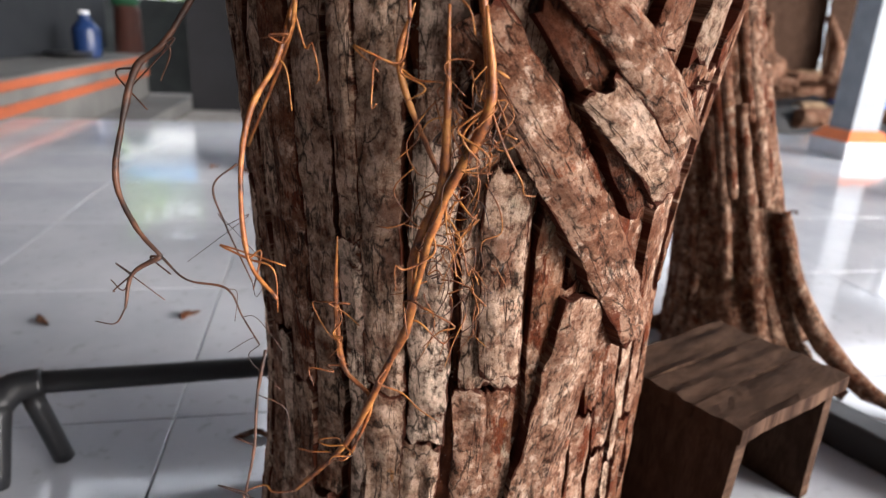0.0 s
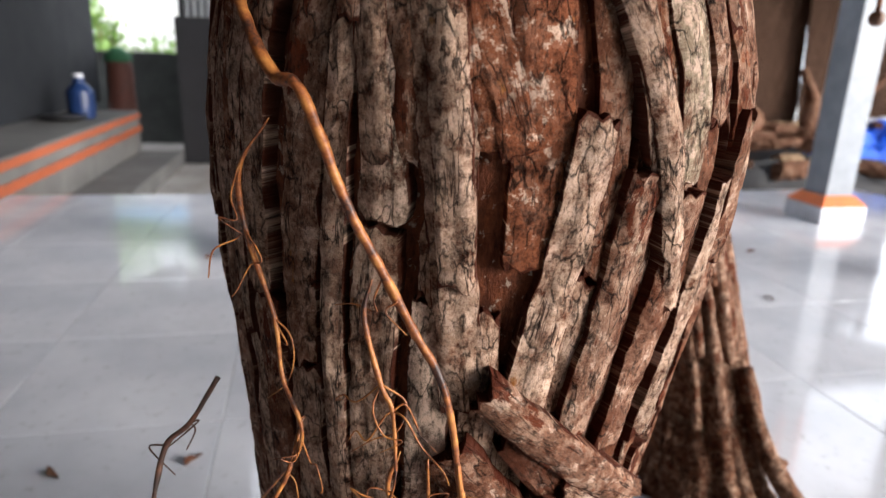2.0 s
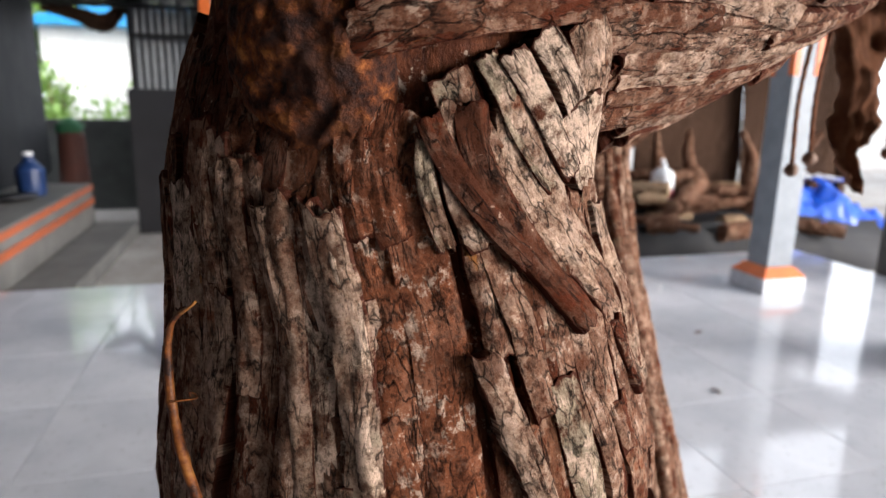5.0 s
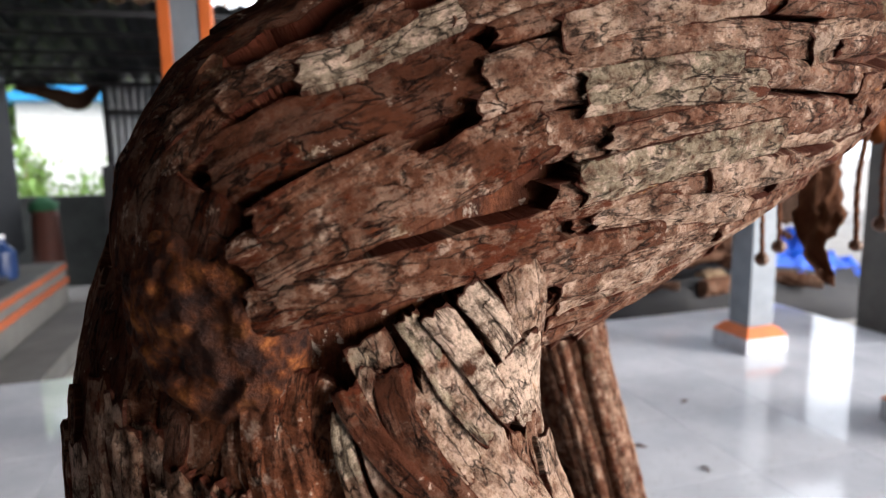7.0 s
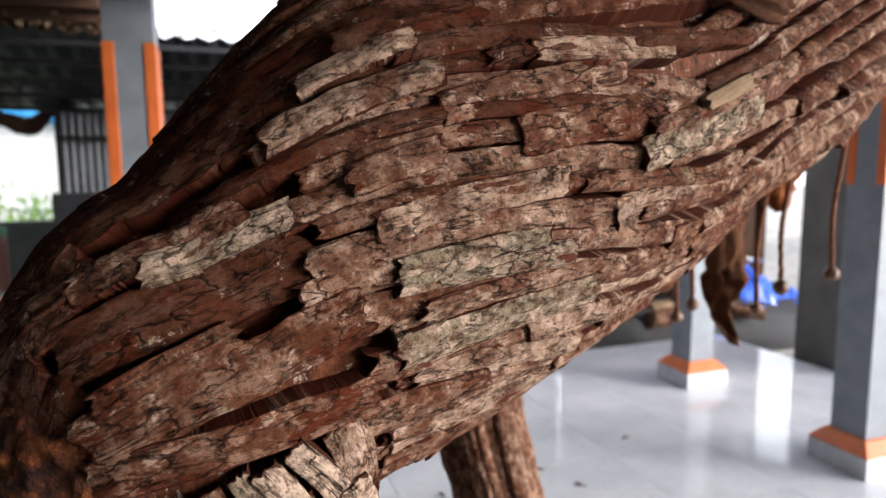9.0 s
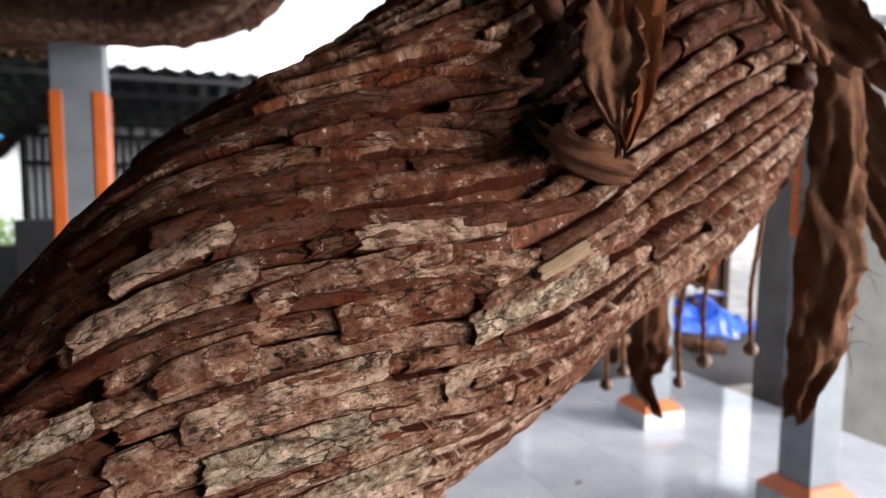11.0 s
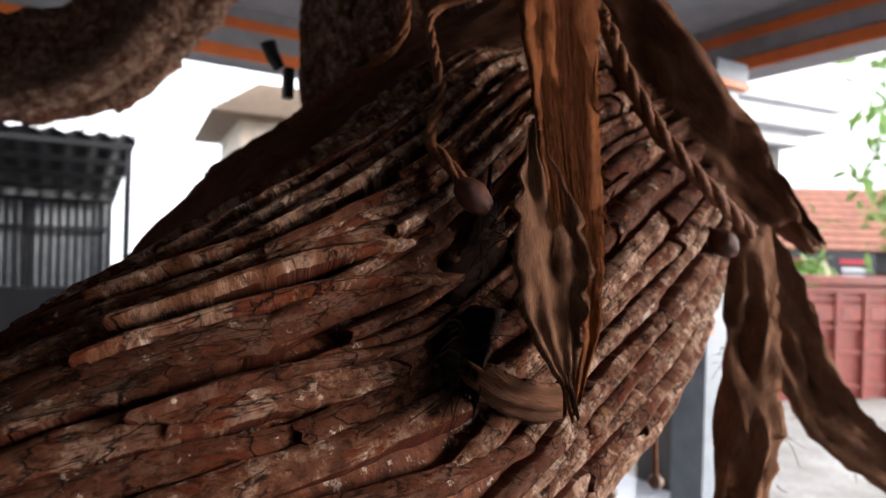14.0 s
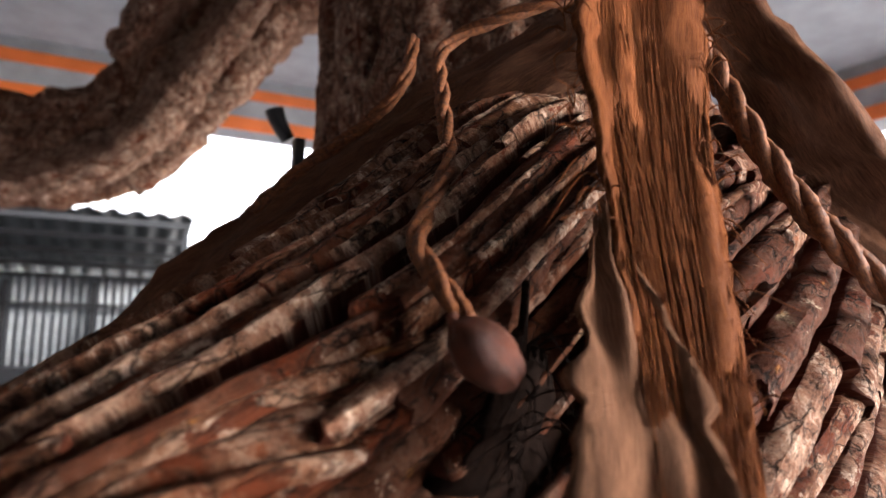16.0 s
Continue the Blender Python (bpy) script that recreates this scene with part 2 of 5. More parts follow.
# grey wall paint taken almost to black, with the house wall's shade in it
m_grey_shade = plain("shaded_grey_wall_paint", (0.017, 0.019, 0.023), 0.75, vary=0.25, scale=3, spec=0.2)
m_pod = plain("dark_red_brown_seed_pod", (0.10, 0.026, 0.012), 0.4, vary=0.6, scale=60, bump=0.8, spec=0.2)
m_nut = plain("brown_nut_shell", (0.16, 0.08, 0.045), 0.5, vary=0.4, scale=40, bump=0.4)

k = Mat("braided_cord", 0.75, spec=0.3)
vec = k.coords("UV", (1, 1, 1))
st = k.noise(vec, 160, 6, 0.7)
k.color(k.ramp(st, [(0.35, (0.05, 0.015, 0.005)), (0.6, (0.20, 0.062, 0.018)), (0.75, (0.30, 0.115, 0.04))])).bump(st, 0.8, 0.002)
m_cord = k.m
k = Mat("thin_orange_root", 0.5, spec=0.4)
st = k.noise(k.coords("Object", (1, 1, 1)), 45, 5, 0.65)
k.color(k.ramp(st, [(0.36, (0.03, 0.011, 0.007)), (0.48, (0.20, 0.058, 0.014)), (0.64, (0.42, 0.17, 0.04))])).bump(k.noise(k.coords("Object"), 300, 4), 0.5, 0.001)
m_root = k.m
k = Mat("thin_dark_root", 0.55, spec=0.4)
k.color(k.ramp(k.noise(k.coords("Object"), 60, 4), [(0.4, (0.025, 0.013, 0.01)), (0.62, (0.11, 0.045, 0.025))]))
m_darkroot = k.m

k = Mat("polished_grey_floor_tile", 0.12, spec=0.6)
vec = k.coords("Object")
cl, fn = k.noise(vec, 2.3, 6, 0.6), k.noise(vec, 26, 6, 0.65)
col = k.mix(k.ramp(cl, [(0.35, 0.0), (0.65, 1.0)]), (0.48, 0.50, 0.545), (0.60, 0.615, 0.655))
col = k.mix(k.ramp(fn, [(0.58, 0.0), (0.72, 0.5)]), col, (0.25, 0.245, 0.25))
dirt = k.noise(vec, 6.5, 4, 0.6)
col = k.mix(k.ramp(dirt, [(0.70, 0.0), (0.78, 0.6)]), col, (0.26, 0.22, 0.2))
k.color(col).bump(k.noise(vec, 9, 3), 0.05, 0.004).rough(fn, 0.04, 0.12)
m_tile = k.m
m_grout = plain("grey_grout", (0.42, 0.42, 0.44), 0.6)
k = Mat("dusty_ground", 0.9, spec=0.2)
vec = k.coords("Object")
a, b2 = k.noise(vec, 1.1, 6, 0.65), k.noise(vec, 18, 6, 0.7)
col = k.mix(k.ramp(a, [(0.35, 0.0), (0.65, 1.0)]), (0.24, 0.22, 0.20), (0.40, 0.38, 0.36))
col = k.mix(k.ramp(b2, [(0.52, 0.0), (0.68, 0.7)]), col, (0.14, 0.11, 0.085))
k.color(col).bump(b2, 0.5, 0.02)
m_ground = k.m


# ---- building helpers ----
def to_mesh(name, bm, material, smooth=True):
    me = bpy.data.meshes.new(name)
    bmesh.ops.recalc_face_normals(bm, faces=bm.faces)
    bm.to_mesh(me)
    bm.free()
    me.materials.append(material)
    if smooth:
        me.polygons.foreach_set("use_smooth", [True] * len(me.polygons))
    return me


def part(name, bm, material, parent, label="", smooth=False):
    ob = new(name, to_mesh(name, bm, material, smooth))
    ob.parent = parent
    if label:
        ob["label"] = label
    return ob


def thing(name, label, category, group="", at=(0, 0, 0), turn=0.0, kind=""):
    ob = new(name)
    ob.matrix_basis = pose(*at, 0, 0, turn)
    return tagged(ob, label, category, group, kind)


def box(bm, size, at=(0, 0, 0), bevel=0.004, turn=(0, 0, 0), taper=1.0):
    """A bevelled box, its centre at `at`."""
    r = bmesh.ops.create_cube(bm, size=1.0)
    for v in r["verts"]:
        f = taper if v.co.z > 0 else 1.0
        v.co.x *= size[0] * f
        v.co.y *= size[1] * f
        v.co.z *= size[2]
    if bevel:
        es = {e for v in r["verts"] for e in v.link_edges}
        vs = bmesh.ops.bevel(bm, geom=list(es), offset=min(bevel, min(size) * 0.3), segments=2, affect="EDGES", profile=0.6)
        verts = {v for f in vs["faces"] for v in f.verts} | {v for v in r["verts"] if v.is_valid}
        stack = list(verts)
        while stack:
            v = stack.pop()
            for e in v.link_edges:
                o = e.other_vert(v)
                if o not in verts:
                    verts.add(o)
                    stack.append(o)
    else:
        verts = set(r["verts"])
    m = pose(*at, *turn)
    for v in verts:
        v.co = m @ v.co
    return bm


def slab(size, at=(0, 0, 0), bevel=0.004, turn=(0, 0, 0), taper=1.0):
    return box(bmesh.new(), size, at, bevel, turn, taper)


def smooth_path(pts, m=6):
    """A rounded line through the points."""
    q = [Vector(p) for p in pts]
    q = [q[0] * 2 - q[1], *q, q[-1] * 2 - q[-2]]
    out = []
    for i in range(len(q) - 3):
        p0, p1, p2, p3 = q[i:i + 4]
        for j in range(m):
            u = j / m
            out.append(0.5 * (2 * p1 + (p2 - p0) * u + (2 * p0 - 5 * p1 + 4 * p2 - p3) * u * u + (3 * p1 - p0 - 3 * p2 + p3) * u ** 3))
    return out + [q[-2]]


def tube(pts, radii, sides=8, lump=0.0, bm=None, seed=0.0, freq=30.0, m=6, flute=0.0, fl_n=9):
    """A rounded tube along the points, with UVs in metres along and around; lump roughens it."""
    bm = bm or bmesh.new()
    uv = bm.loops.layers.uv.verify()
    line = smooth_path(pts, m)
    n = len(line)
    rr = np.interp(np.linspace(0, len(radii) - 1, n), range(len(radii)), radii)
    tang = (line[1] - line[0]).normalized()
    side = tang.orthogonal().normalized()
    rings, dist = [], 0.0
    for i, p in enumerate(line):
        t2 = (line[min(i + 1, n - 1)] - line[max(i - 1, 0)]).normalized()
        side = (side - t2 * side.dot(t2)).normalized()
        other = t2.cross(side)
        dist += (p - line[i - 1]).length if i else 0
        ring = []
        for j in range(sides):
            a = math.tau * j / sides
            d = side * math.cos(a) + other * math.sin(a)
            r = rr[i]
            if lump:
                r *= 1 + lump * noise.fractal((p + d * r) * freq + Vector((seed, 0, 0)), 0.8, 2.0, 4)
            if flute:
                r *= 1 + flute * math.sin(a * fl_n + 2.2 * noise.noise(p * 3.0) + seed)
            ring.append((bm.verts.new(p + d * r), dist, a * rr[i]))
        rings.append(ring)
    for r0, r1 in zip(rings, rings[1:]):
        for j in range(sides):
            q = (r0[j], r1[j], r1[(j + 1) % sides], r0[(j + 1) % sides])
            f = bm.faces.new([v[0] for v in q])
            for lp, v in zip(f.loops, q):
                lp[uv].uv = (v[1], v[2])
    for ring in (rings[0], rings[-1]):
        bm.faces.new([v[0] for v in ring])
    return bm


def ribbon(pts, widths, across, thick=0.004, ripple=0.01, cols=9, curl=0.0, seed=0.0, fray=0.0, m=8, bm=None):
    """A thick, wavy sheet along a line; across: its sideways direction; curl bows its edges."""
    bm = bm or bmesh.new()
    uv = bm.loops.layers.uv.verify()
    line = smooth_path(pts, m)
    n = len(line)
    ww = np.interp(np.linspace(0, len(widths) - 1, n), range(len(widths)), widths)
    if isinstance(across[0], (int, float)):
        across = [across]
    ac = [Vector(np.array([np.interp(u, np.linspace(0, 1, len(across)), [a[k] for a in across]) for k in range(3)])) for u in np.linspace(0, 1, n)]
    top, bot, dist = [], [], 0.0
    for i, p in enumerate(line):
        t2 = (line[min(i + 1, n - 1)] - line[max(i - 1, 0)]).normalized()
        a = (ac[i] - t2 * ac[i].dot(t2)).normalized()
        nor = a.cross(t2)
        dist += (p - line[i - 1]).length if i else 0
        r0, r1 = [], []
        for j in range(cols):
            w = 2 * j / (cols - 1) - 1
            edge = 1 + fray * (0.35 * noise.noise(Vector((dist * 45, w * 3 + seed, seed))) + 0.3 * noise.noise(Vector((dist * 260, w * 3 + seed, seed)))) * abs(w)
            q = p + a * (w * ww[i] * edge)
            h = ripple * noise.noise(Vector((dist * 9 + seed, w * 2.2, seed))) + curl * ww[i] * w * w + ripple * 0.4 * noise.noise(q * 45)
            if fray and i in (0, n - 1):
                q = q + t2 * fray * 0.08 * noise.noise(Vector((w * 9, seed, i)))
            r0.append((bm.verts.new(q + nor * (h + thick / 2)), dist, w * ww[i]))
            r1.append((bm.verts.new(q + nor * (h - thick / 2)), dist, w * ww[i]))
        top.append(r0)
        bot.append(r1)

    def quad(*q):
        f = bm.faces.new([v[0] for v in q])
        for lp, v in zip(f.loops, q):
            lp[uv].uv = (v[1], v[2] + 0.5)

    for i in range(n - 1):
        for j in range(cols - 1):
            quad(top[i][j], top[i + 1][j], top[i + 1][j + 1], top[i][j + 1])
            quad(bot[i][j], bot[i][j + 1], bot[i + 1][j + 1], bot[i + 1][j])
        quad(top[i][0], bot[i][0], bot[i + 1][0], top[i + 1][0])
        quad(top[i][-1], top[i + 1][-1], bot[i + 1][-1], bot[i][-1])
    for j in range(cols - 1):
        quad(top[0][j], top[0][j + 1], bot[0][j + 1], bot[0][j])
        quad(top[-1][j], bot[-1][j], bot[-1][j + 1], top[-1][j + 1])
    return bm


def braid(pts, r, which, strands=3, twist=55.0, m=10):
    """One strand of a twisted cord."""
    bm = bmesh.new()
    line = smooth_path(pts, m)
    for s in (which,):
        out, dist = [], 0.0
        side = (line[1] - line[0]).orthogonal().normalized()
        for i, p in enumerate(line):
            t2 = (line[min(i + 1, len(line) - 1)] - line[max(i - 1, 0)]).normalized()
            side = (side - t2 * side.dot(t2)).normalized()
            dist += (p - line[i - 1]).length if i else 0
            a = dist * twist + math.tau * s / strands
            out.append(p + (side * math.cos(a) + t2.cross(side) * math.sin(a)) * r * 0.55)
        tube(out, [r * 0.62, r * 0.62], 6, 0.25, bm, s * 3.1, 160.0, m=2)
    return bm


# ---- the building: one turned grid ----
TURN = 18.0
CORNER = Vector((3.06, 5.92, 0))
GRID = pose(*CORNER, 0, 0, TURN)


def g(x, y, z=0.0):
    """A place on the building's grid; its origin is the floor's far right corner."""
    return GRID @ Vector((x, y, z))


FX0, FY0 = -9.0, -10.0
floor = thing("floor", "polished pale grey tiled pavilion floor slab", "floor", kind="structure", at=CORNER, turn=TURN)
part("slab_body", slab((-FX0, -FY0, 0.35), (FX0 / 2, FY0 / 2, -0.183), 0.006), m_grout, floor)
ground = new("ground", to_mesh("ground", slab((90, 90, 0.2), (0, 20, -0.46), 0), m_ground, False))
tagged(ground, "dusty trodden earth and concrete yard", "ground", kind="structure")

# ceiling and roof beams
CEIL = 3.15
ceiling = new("ceiling", to_mesh("ceiling", slab((9.4, 10.4, 0.12), (-4.5, -5.0, CEIL + 0.06), 0.01), m_ceiling, False))
ceiling.matrix_basis = GRID
tagged(ceiling, "flat grey painted pavilion ceiling", "ceiling", kind="structure")


def beam(a, b, z=2.86, w=0.2, h=0.29):
    """A grey roof beam with an orange band along each lower edge."""
    a, b = g(*a), g(*b)
    d = b - a
    ob = thing("roof_beam", "grey painted roof beam with orange edge bands", "beam", "roof beams", ((a + b) / 2).to_tuple(), math.degrees(math.atan2(d.y, d.x)))
    part("body", slab((d.length, w, h), (0, 0, z + h / 2), 0.005), m_ceiling, ob)
    for y in (-1, 1):
        part("band", slab((d.length, 0.012, 0.07), (0, y * (w / 2 + 0.004), z + 0.037), 0.003), m_orange, ob)
        part("band", slab((d.length, 0.012, 0.06), (0, y * (w / 2 + 0.004), z + 0.20), 0.003), m_orange, ob)
    return ob


def pillar(at, turn, strip_z=(1.45, 2.08), top=2.86):
    """A square pillar on a pale block with an orange chamfer, orange strips down its corners."""
    ob = thing("pillar", "blue-grey square pillar on a pale base with orange chamfer", "pillar", "pavilion pillars", at, turn)
    part("base_block", slab((0.34, 0.34, 0.11), (0, 0, 0.055), 0.006), m_base, ob, "pale painted base block")
    bm = bmesh.new()
    box(bm, (0.345, 0.345, 0.065), (0, 0, 0.1435), 0.004, taper=0.66)
    part("chamfer", bm, m_orange, ob, "orange sloping collar")
    part("shaft", slab((0.2, 0.2, top - 0.17), (0, 0, (top + 0.17) / 2), 0.006), m_pillar, ob)
    for x in (-1, 1):
        for y in (-1, 1):
            z0, z1 = strip_z
            part("corner_strip", slab((0.05, 0.05, z1 - z0), (x * 0.081, y * 0.081, (z0 + z1) / 2), 0.006), m_orange, ob, "orange corner strip")
    part("capital", slab((0.26, 0.26, 0.1), (0, 0, top - 0.062), 0.008), m_pillar, ob)
    part("capital_band", slab((0.275, 0.275, 0.035), (0, 0, top - 0.13), 0.005), m_orange, ob, "orange band")
    return ob


pillar((2.271, 4.657, 0), 17)
pillar((2.599, 3.308, 0), 17)
pillar((-0.93, 3.1, 0), 17)
beam((-9.0, -0.75), (0.2, -0.75))
beam((-0.9, -7.5), (-0.9, 0.0))


# ---- the bark-clad leg ----
SHIN_Z = np.array([0, 0.3, 0.5, 0.65, 0.8, 0.95, 1.1, 1.25, 1.38])
SHIN = np.array([
    (0.088, 0.810, 0.226, 0.223),
    (0.101, 0.814, 0.215, 0.214),
    (0.100, 0.806, 0.220, 0.227),
    (0.106, 0.811, 0.238, 0.254),
    (0.111, 0.823, 0.266, 0.258),
    (0.119, 0.771, 0.252, 0.223),
    (0.113, 0.714, 0.208, 0.137),
    (0.097, 0.736, 0.193, 0.138),
    (0.158, 0.829, 0.250, 0.213),
])
THIGH = np.array([
    (0.078, 0.014, 0.147, 0.177),
    (0.051, 0.026, 0.198, 0.245),
    (0.028, 0.019, 0.235, 0.262),
    (-0.001, 0.018, 0.246, 0.276),
    (-0.055, 0.003, 0.279, 0.324),
    (-0.146, -0.044, 0.308, 0.332),
])
THIGH_S = np.array([0, 0.2, 0.4, 0.6, 0.8, 1.0])
KNEE, HIP = np.array([0.12, 0.82, 1.36]), np.array([1.0, 1.32, 1.92])
AXIS_LEN = float(np.linalg.norm(HIP - KNEE))
AXIS = (HIP - KNEE) / AXIS_LEN
OUT = np.array([AXIS[1], -AXIS[0], 0]) / math.hypot(AXIS[0], AXIS[1])
RISE = np.cross(OUT, AXIS) * (1 if np.cross(OUT, AXIS)[2] > 0 else -1)
SHIN_M, THIGH_M = np.gradient(SHIN, SHIN_Z, axis=0), np.gradient(THIGH, THIGH_S, axis=0)


def profile(x, xs, ys, ms):
    x = min(max(x, xs[0]), xs[-1])
    i = min(max(int(np.searchsorted(xs, x, side="right")) - 1, 0), len(xs) - 2)
    h = xs[i + 1] - xs[i]
    u = (x - xs[i]) / h
    return (2 * u ** 3 - 3 * u * u + 1) * ys[i] + (u ** 3 - 2 * u * u + u) * h * ms[i] + (3 * u * u - 2 * u ** 3) * ys[i + 1] + (u ** 3 - u * u) * h * ms[i + 1]


def shin_at(z, a):
    """A place on the shin: height z, a degrees round from the front."""
    q = profile(z, SHIN_Z, SHIN, SHIN_M)
    over = max(z - SHIN_Z[-1], 0) / 0.16
    f = math.sqrt(max(1 - over * over, 0.0))
    a = radians(a)
    return Vector((q[0] + q[2] * f * math.sin(a), q[1] - q[3] * f * math.cos(a), z))


def thigh_at(s, a):
    """A place on the thigh: s along it from knee to hip, a degrees round from its outer side, up."""
    q = profile(s, THIGH_S, THIGH, THIGH_M)
    e = max(-s, 0) * AXIS_LEN / 0.2 + max(s - 1, 0) * AXIS_LEN / 0.25
    f = math.sqrt(max(1 - e * e, 0.0))
    f *= 1 - 0.30 * math.exp(-((s - 0.55) / 0.13) ** 2 - ((a - 35) / 15) ** 2)
    a = radians(a)
    return Vector(KNEE + AXIS * (s * AXIS_LEN) + OUT * (q[0] + q[2] * f * math.cos(a)) + RISE * (q[1] + q[3] * f * math.sin(a)))


def normal_of(where, u, a, inside):
    du, da = where(u + 0.004, a) - where(u - 0.004, a), where(u, a + 0.6) - where(u, a - 0.6)
    n = du.cross(da)
    if n.length < 1e-9:
        return (where(u, a) - inside).normalized()
    n.normalize()
    return n if n.dot(where(u, a) - inside) > 0 else -n


def shin_in(u, a):
    q = profile(u, SHIN_Z, SHIN, SHIN_M)
    return Vector((q[0], q[1], min(u, 1.36)))


def thigh_in(u, a):
    u = min(max(u, 0.02), 0.98)
    q = profile(u, THIGH_S, THIGH, THIGH_M)
    return Vector(KNEE + AXIS * (u * AXIS_LEN) + OUT * q[0] + RISE * q[1])


def core(where, inside, u0, u1, nu, na, depth):
    """The closed inner body that carries the bark, sunk by depth below its outer skin."""
    bm = bmesh.new()
    rows = []
    for i in range(nu + 1):
        u = u0 + (u1 - u0) * i / nu
        row = []
        for j in range(na):
            a = 360.0 * j / na
            p = where(u, a)
            n = (p - inside(u, a)).normalized()
            h = -depth + 0.006 * noise.fractal(p * 14, 0.9, 2.0, 5) + 0.002 * noise.noise(p * 90)
            row.append(bm.verts.new(p + n * h))
        rows.append(row)
    for r0, r1 in zip(rows, rows[1:]):
        for j in range(na):
            bm.faces.new((r0[j], r0[(j + 1) % na], r1[(j + 1) % na], r1[j]))
    bm.faces.new(rows[0])
    bm.faces.new(rows[-1])
    return bm


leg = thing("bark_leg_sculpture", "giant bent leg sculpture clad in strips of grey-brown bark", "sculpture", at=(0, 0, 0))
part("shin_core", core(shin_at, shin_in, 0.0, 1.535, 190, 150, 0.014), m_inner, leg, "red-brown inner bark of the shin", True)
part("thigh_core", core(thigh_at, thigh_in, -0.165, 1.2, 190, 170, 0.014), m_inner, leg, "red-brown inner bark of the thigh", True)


def bark_strip(where, inside, ends, width, material, thick=0.011, seed=0.0, bend=0.0, cols=8, rag=0.16, lift=0.0, bow=0.82):
    """One strip of bark laid on the body from (u, a) to (u, a): thick, cracked, with ragged sides and ends."""
    (u0, a0), (u1, a1) = ends
    length = sum((where(u0 + (u1 - u0) * i / 8, a0 + (a1 - a0) * i / 8) - where(u0 + (u1 - u0) * (i + 1) / 8, a0 + (a1 - a0) * (i + 1) / 8)).length for i in range(8))
    n = max(6, int(length / 0.009))
    bm = bmesh.new()
    uv = bm.loops.layers.uv.verify()
    rows = []
    edge = bm.loops.layers.uv.new("edge")
    uv = bm.loops.layers.uv[0]
    ws = [-1.0, -0.97] + [-0.97 + 1.94 * j / (cols - 2) for j in range(1, cols - 2)] + [0.97, 1.0]
    for i in range(n + 1):
        t = i / n
        u, a = u0 + (u1 - u0) * t, a0 + (a1 - a0) * t + bend * math.sin(math.pi * t)
        d = where(u + (u1 - u0) * 0.01, a + (a1 - a0) * 0.01) - where(u - (u1 - u0) * 0.01, a - (a1 - a0) * 0.01)
        p = where(u, a)
        nor = normal_of(where, u, a, inside(u, a))
        side = nor.cross(d).normalized()
        fwd = side.cross(nor)
        # sideways steps follow the body, measured in its own coordinates
        e = 0.5
        pa, pu = (where(u, a + e) - where(u, a - e)) / (2 * e), (where(u + 0.003, a) - where(u - 0.003, a)) / 0.006
        aa, uu, au = pa.dot(pa), pu.dot(pu), pa.dot(pu)
        det = max(aa * uu - au * au, 1e-12)
        sa, su = (side.dot(pa) * uu - side.dot(pu) * au) / det, (side.dot(pu) * aa - side.dot(pa) * au) / det
        endf = min(1.0, min(t, 1 - t) * length / 0.012 + 0.55)
        row = []
        for j in range(cols + 1):
            w = ws[j]
            side_n = noise.fractal(Vector((t * length * 34 + seed, 7.0 * (1 if w > 0 else -1), seed)), 0.9, 2.0, 4)
            off = w * width / 2 * (1 + rag * side_n * (abs(w) ** 2)) * (0.9 + 0.1 * endf)
            q = where(u + su * off, a + sa * off)
            nn = nor
            ln = noise.fractal(Vector((t * length * 16 + seed, off * 60, seed * 1.7)), 0.8, 2.0, 5)
            groove = noise.noise(Vector((t * length * 5 + seed, off * 190, seed)))
            h = thick * (bow + (1 - bow) * (1 - abs(w) ** 2.6)) + 0.0032 * ln - 0.0022 * max(groove, 0) + lift * t * t - 0.009
            if abs(w) > 0.99:
                h = -0.020
            jut = min(0.012, 0.075 * rag) * noise.noise(Vector((w * 2.6, seed, t * 3))) if i in (0, n) else 0.0
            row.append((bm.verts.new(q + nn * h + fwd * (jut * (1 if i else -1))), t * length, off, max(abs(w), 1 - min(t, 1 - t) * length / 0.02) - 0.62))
        rows.append(row)
    for r0, r1 in zip(rows, rows[1:]):
        for j in range(cols):
            q = (r0[j], r1[j], r1[j + 1], r0[j + 1])
            f = bm.faces.new([v[0] for v in q])
            for lp, v in zip(f.loops, q):
                lp[uv].uv = (v[1], v[2])
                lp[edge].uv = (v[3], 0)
    # close the two ends down to the body
    for row, k2 in ((rows[0], 0), (rows[-1], 1)):
        t = k2
        u, a = u0 + (u1 - u0) * t, a0 + (a1 - a0) * t
        nor = normal_of(where, u, a, inside(u, a))
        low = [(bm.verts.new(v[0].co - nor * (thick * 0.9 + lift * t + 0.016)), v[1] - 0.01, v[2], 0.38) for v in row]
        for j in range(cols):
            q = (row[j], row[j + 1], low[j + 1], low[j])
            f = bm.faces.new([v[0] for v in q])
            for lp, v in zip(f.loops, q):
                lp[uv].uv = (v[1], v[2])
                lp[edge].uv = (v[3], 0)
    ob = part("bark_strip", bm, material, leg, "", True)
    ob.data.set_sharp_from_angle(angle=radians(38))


rnd = random.Random(7)
S, T = (shin_at, shin_in), (thigh_at, thigh_in)


def lay(body, u0, a0, u1, a1, width, material=None, thick=0.011, **more):
    bark_strip(*body, ((u0, a0), (u1, a1)), width, material or rnd.choice((m_bark, m_bark, m_bark, m_pale, m_pale, m_plate, m_warm)), thick, seed=rnd.uniform(0, 90), **more)


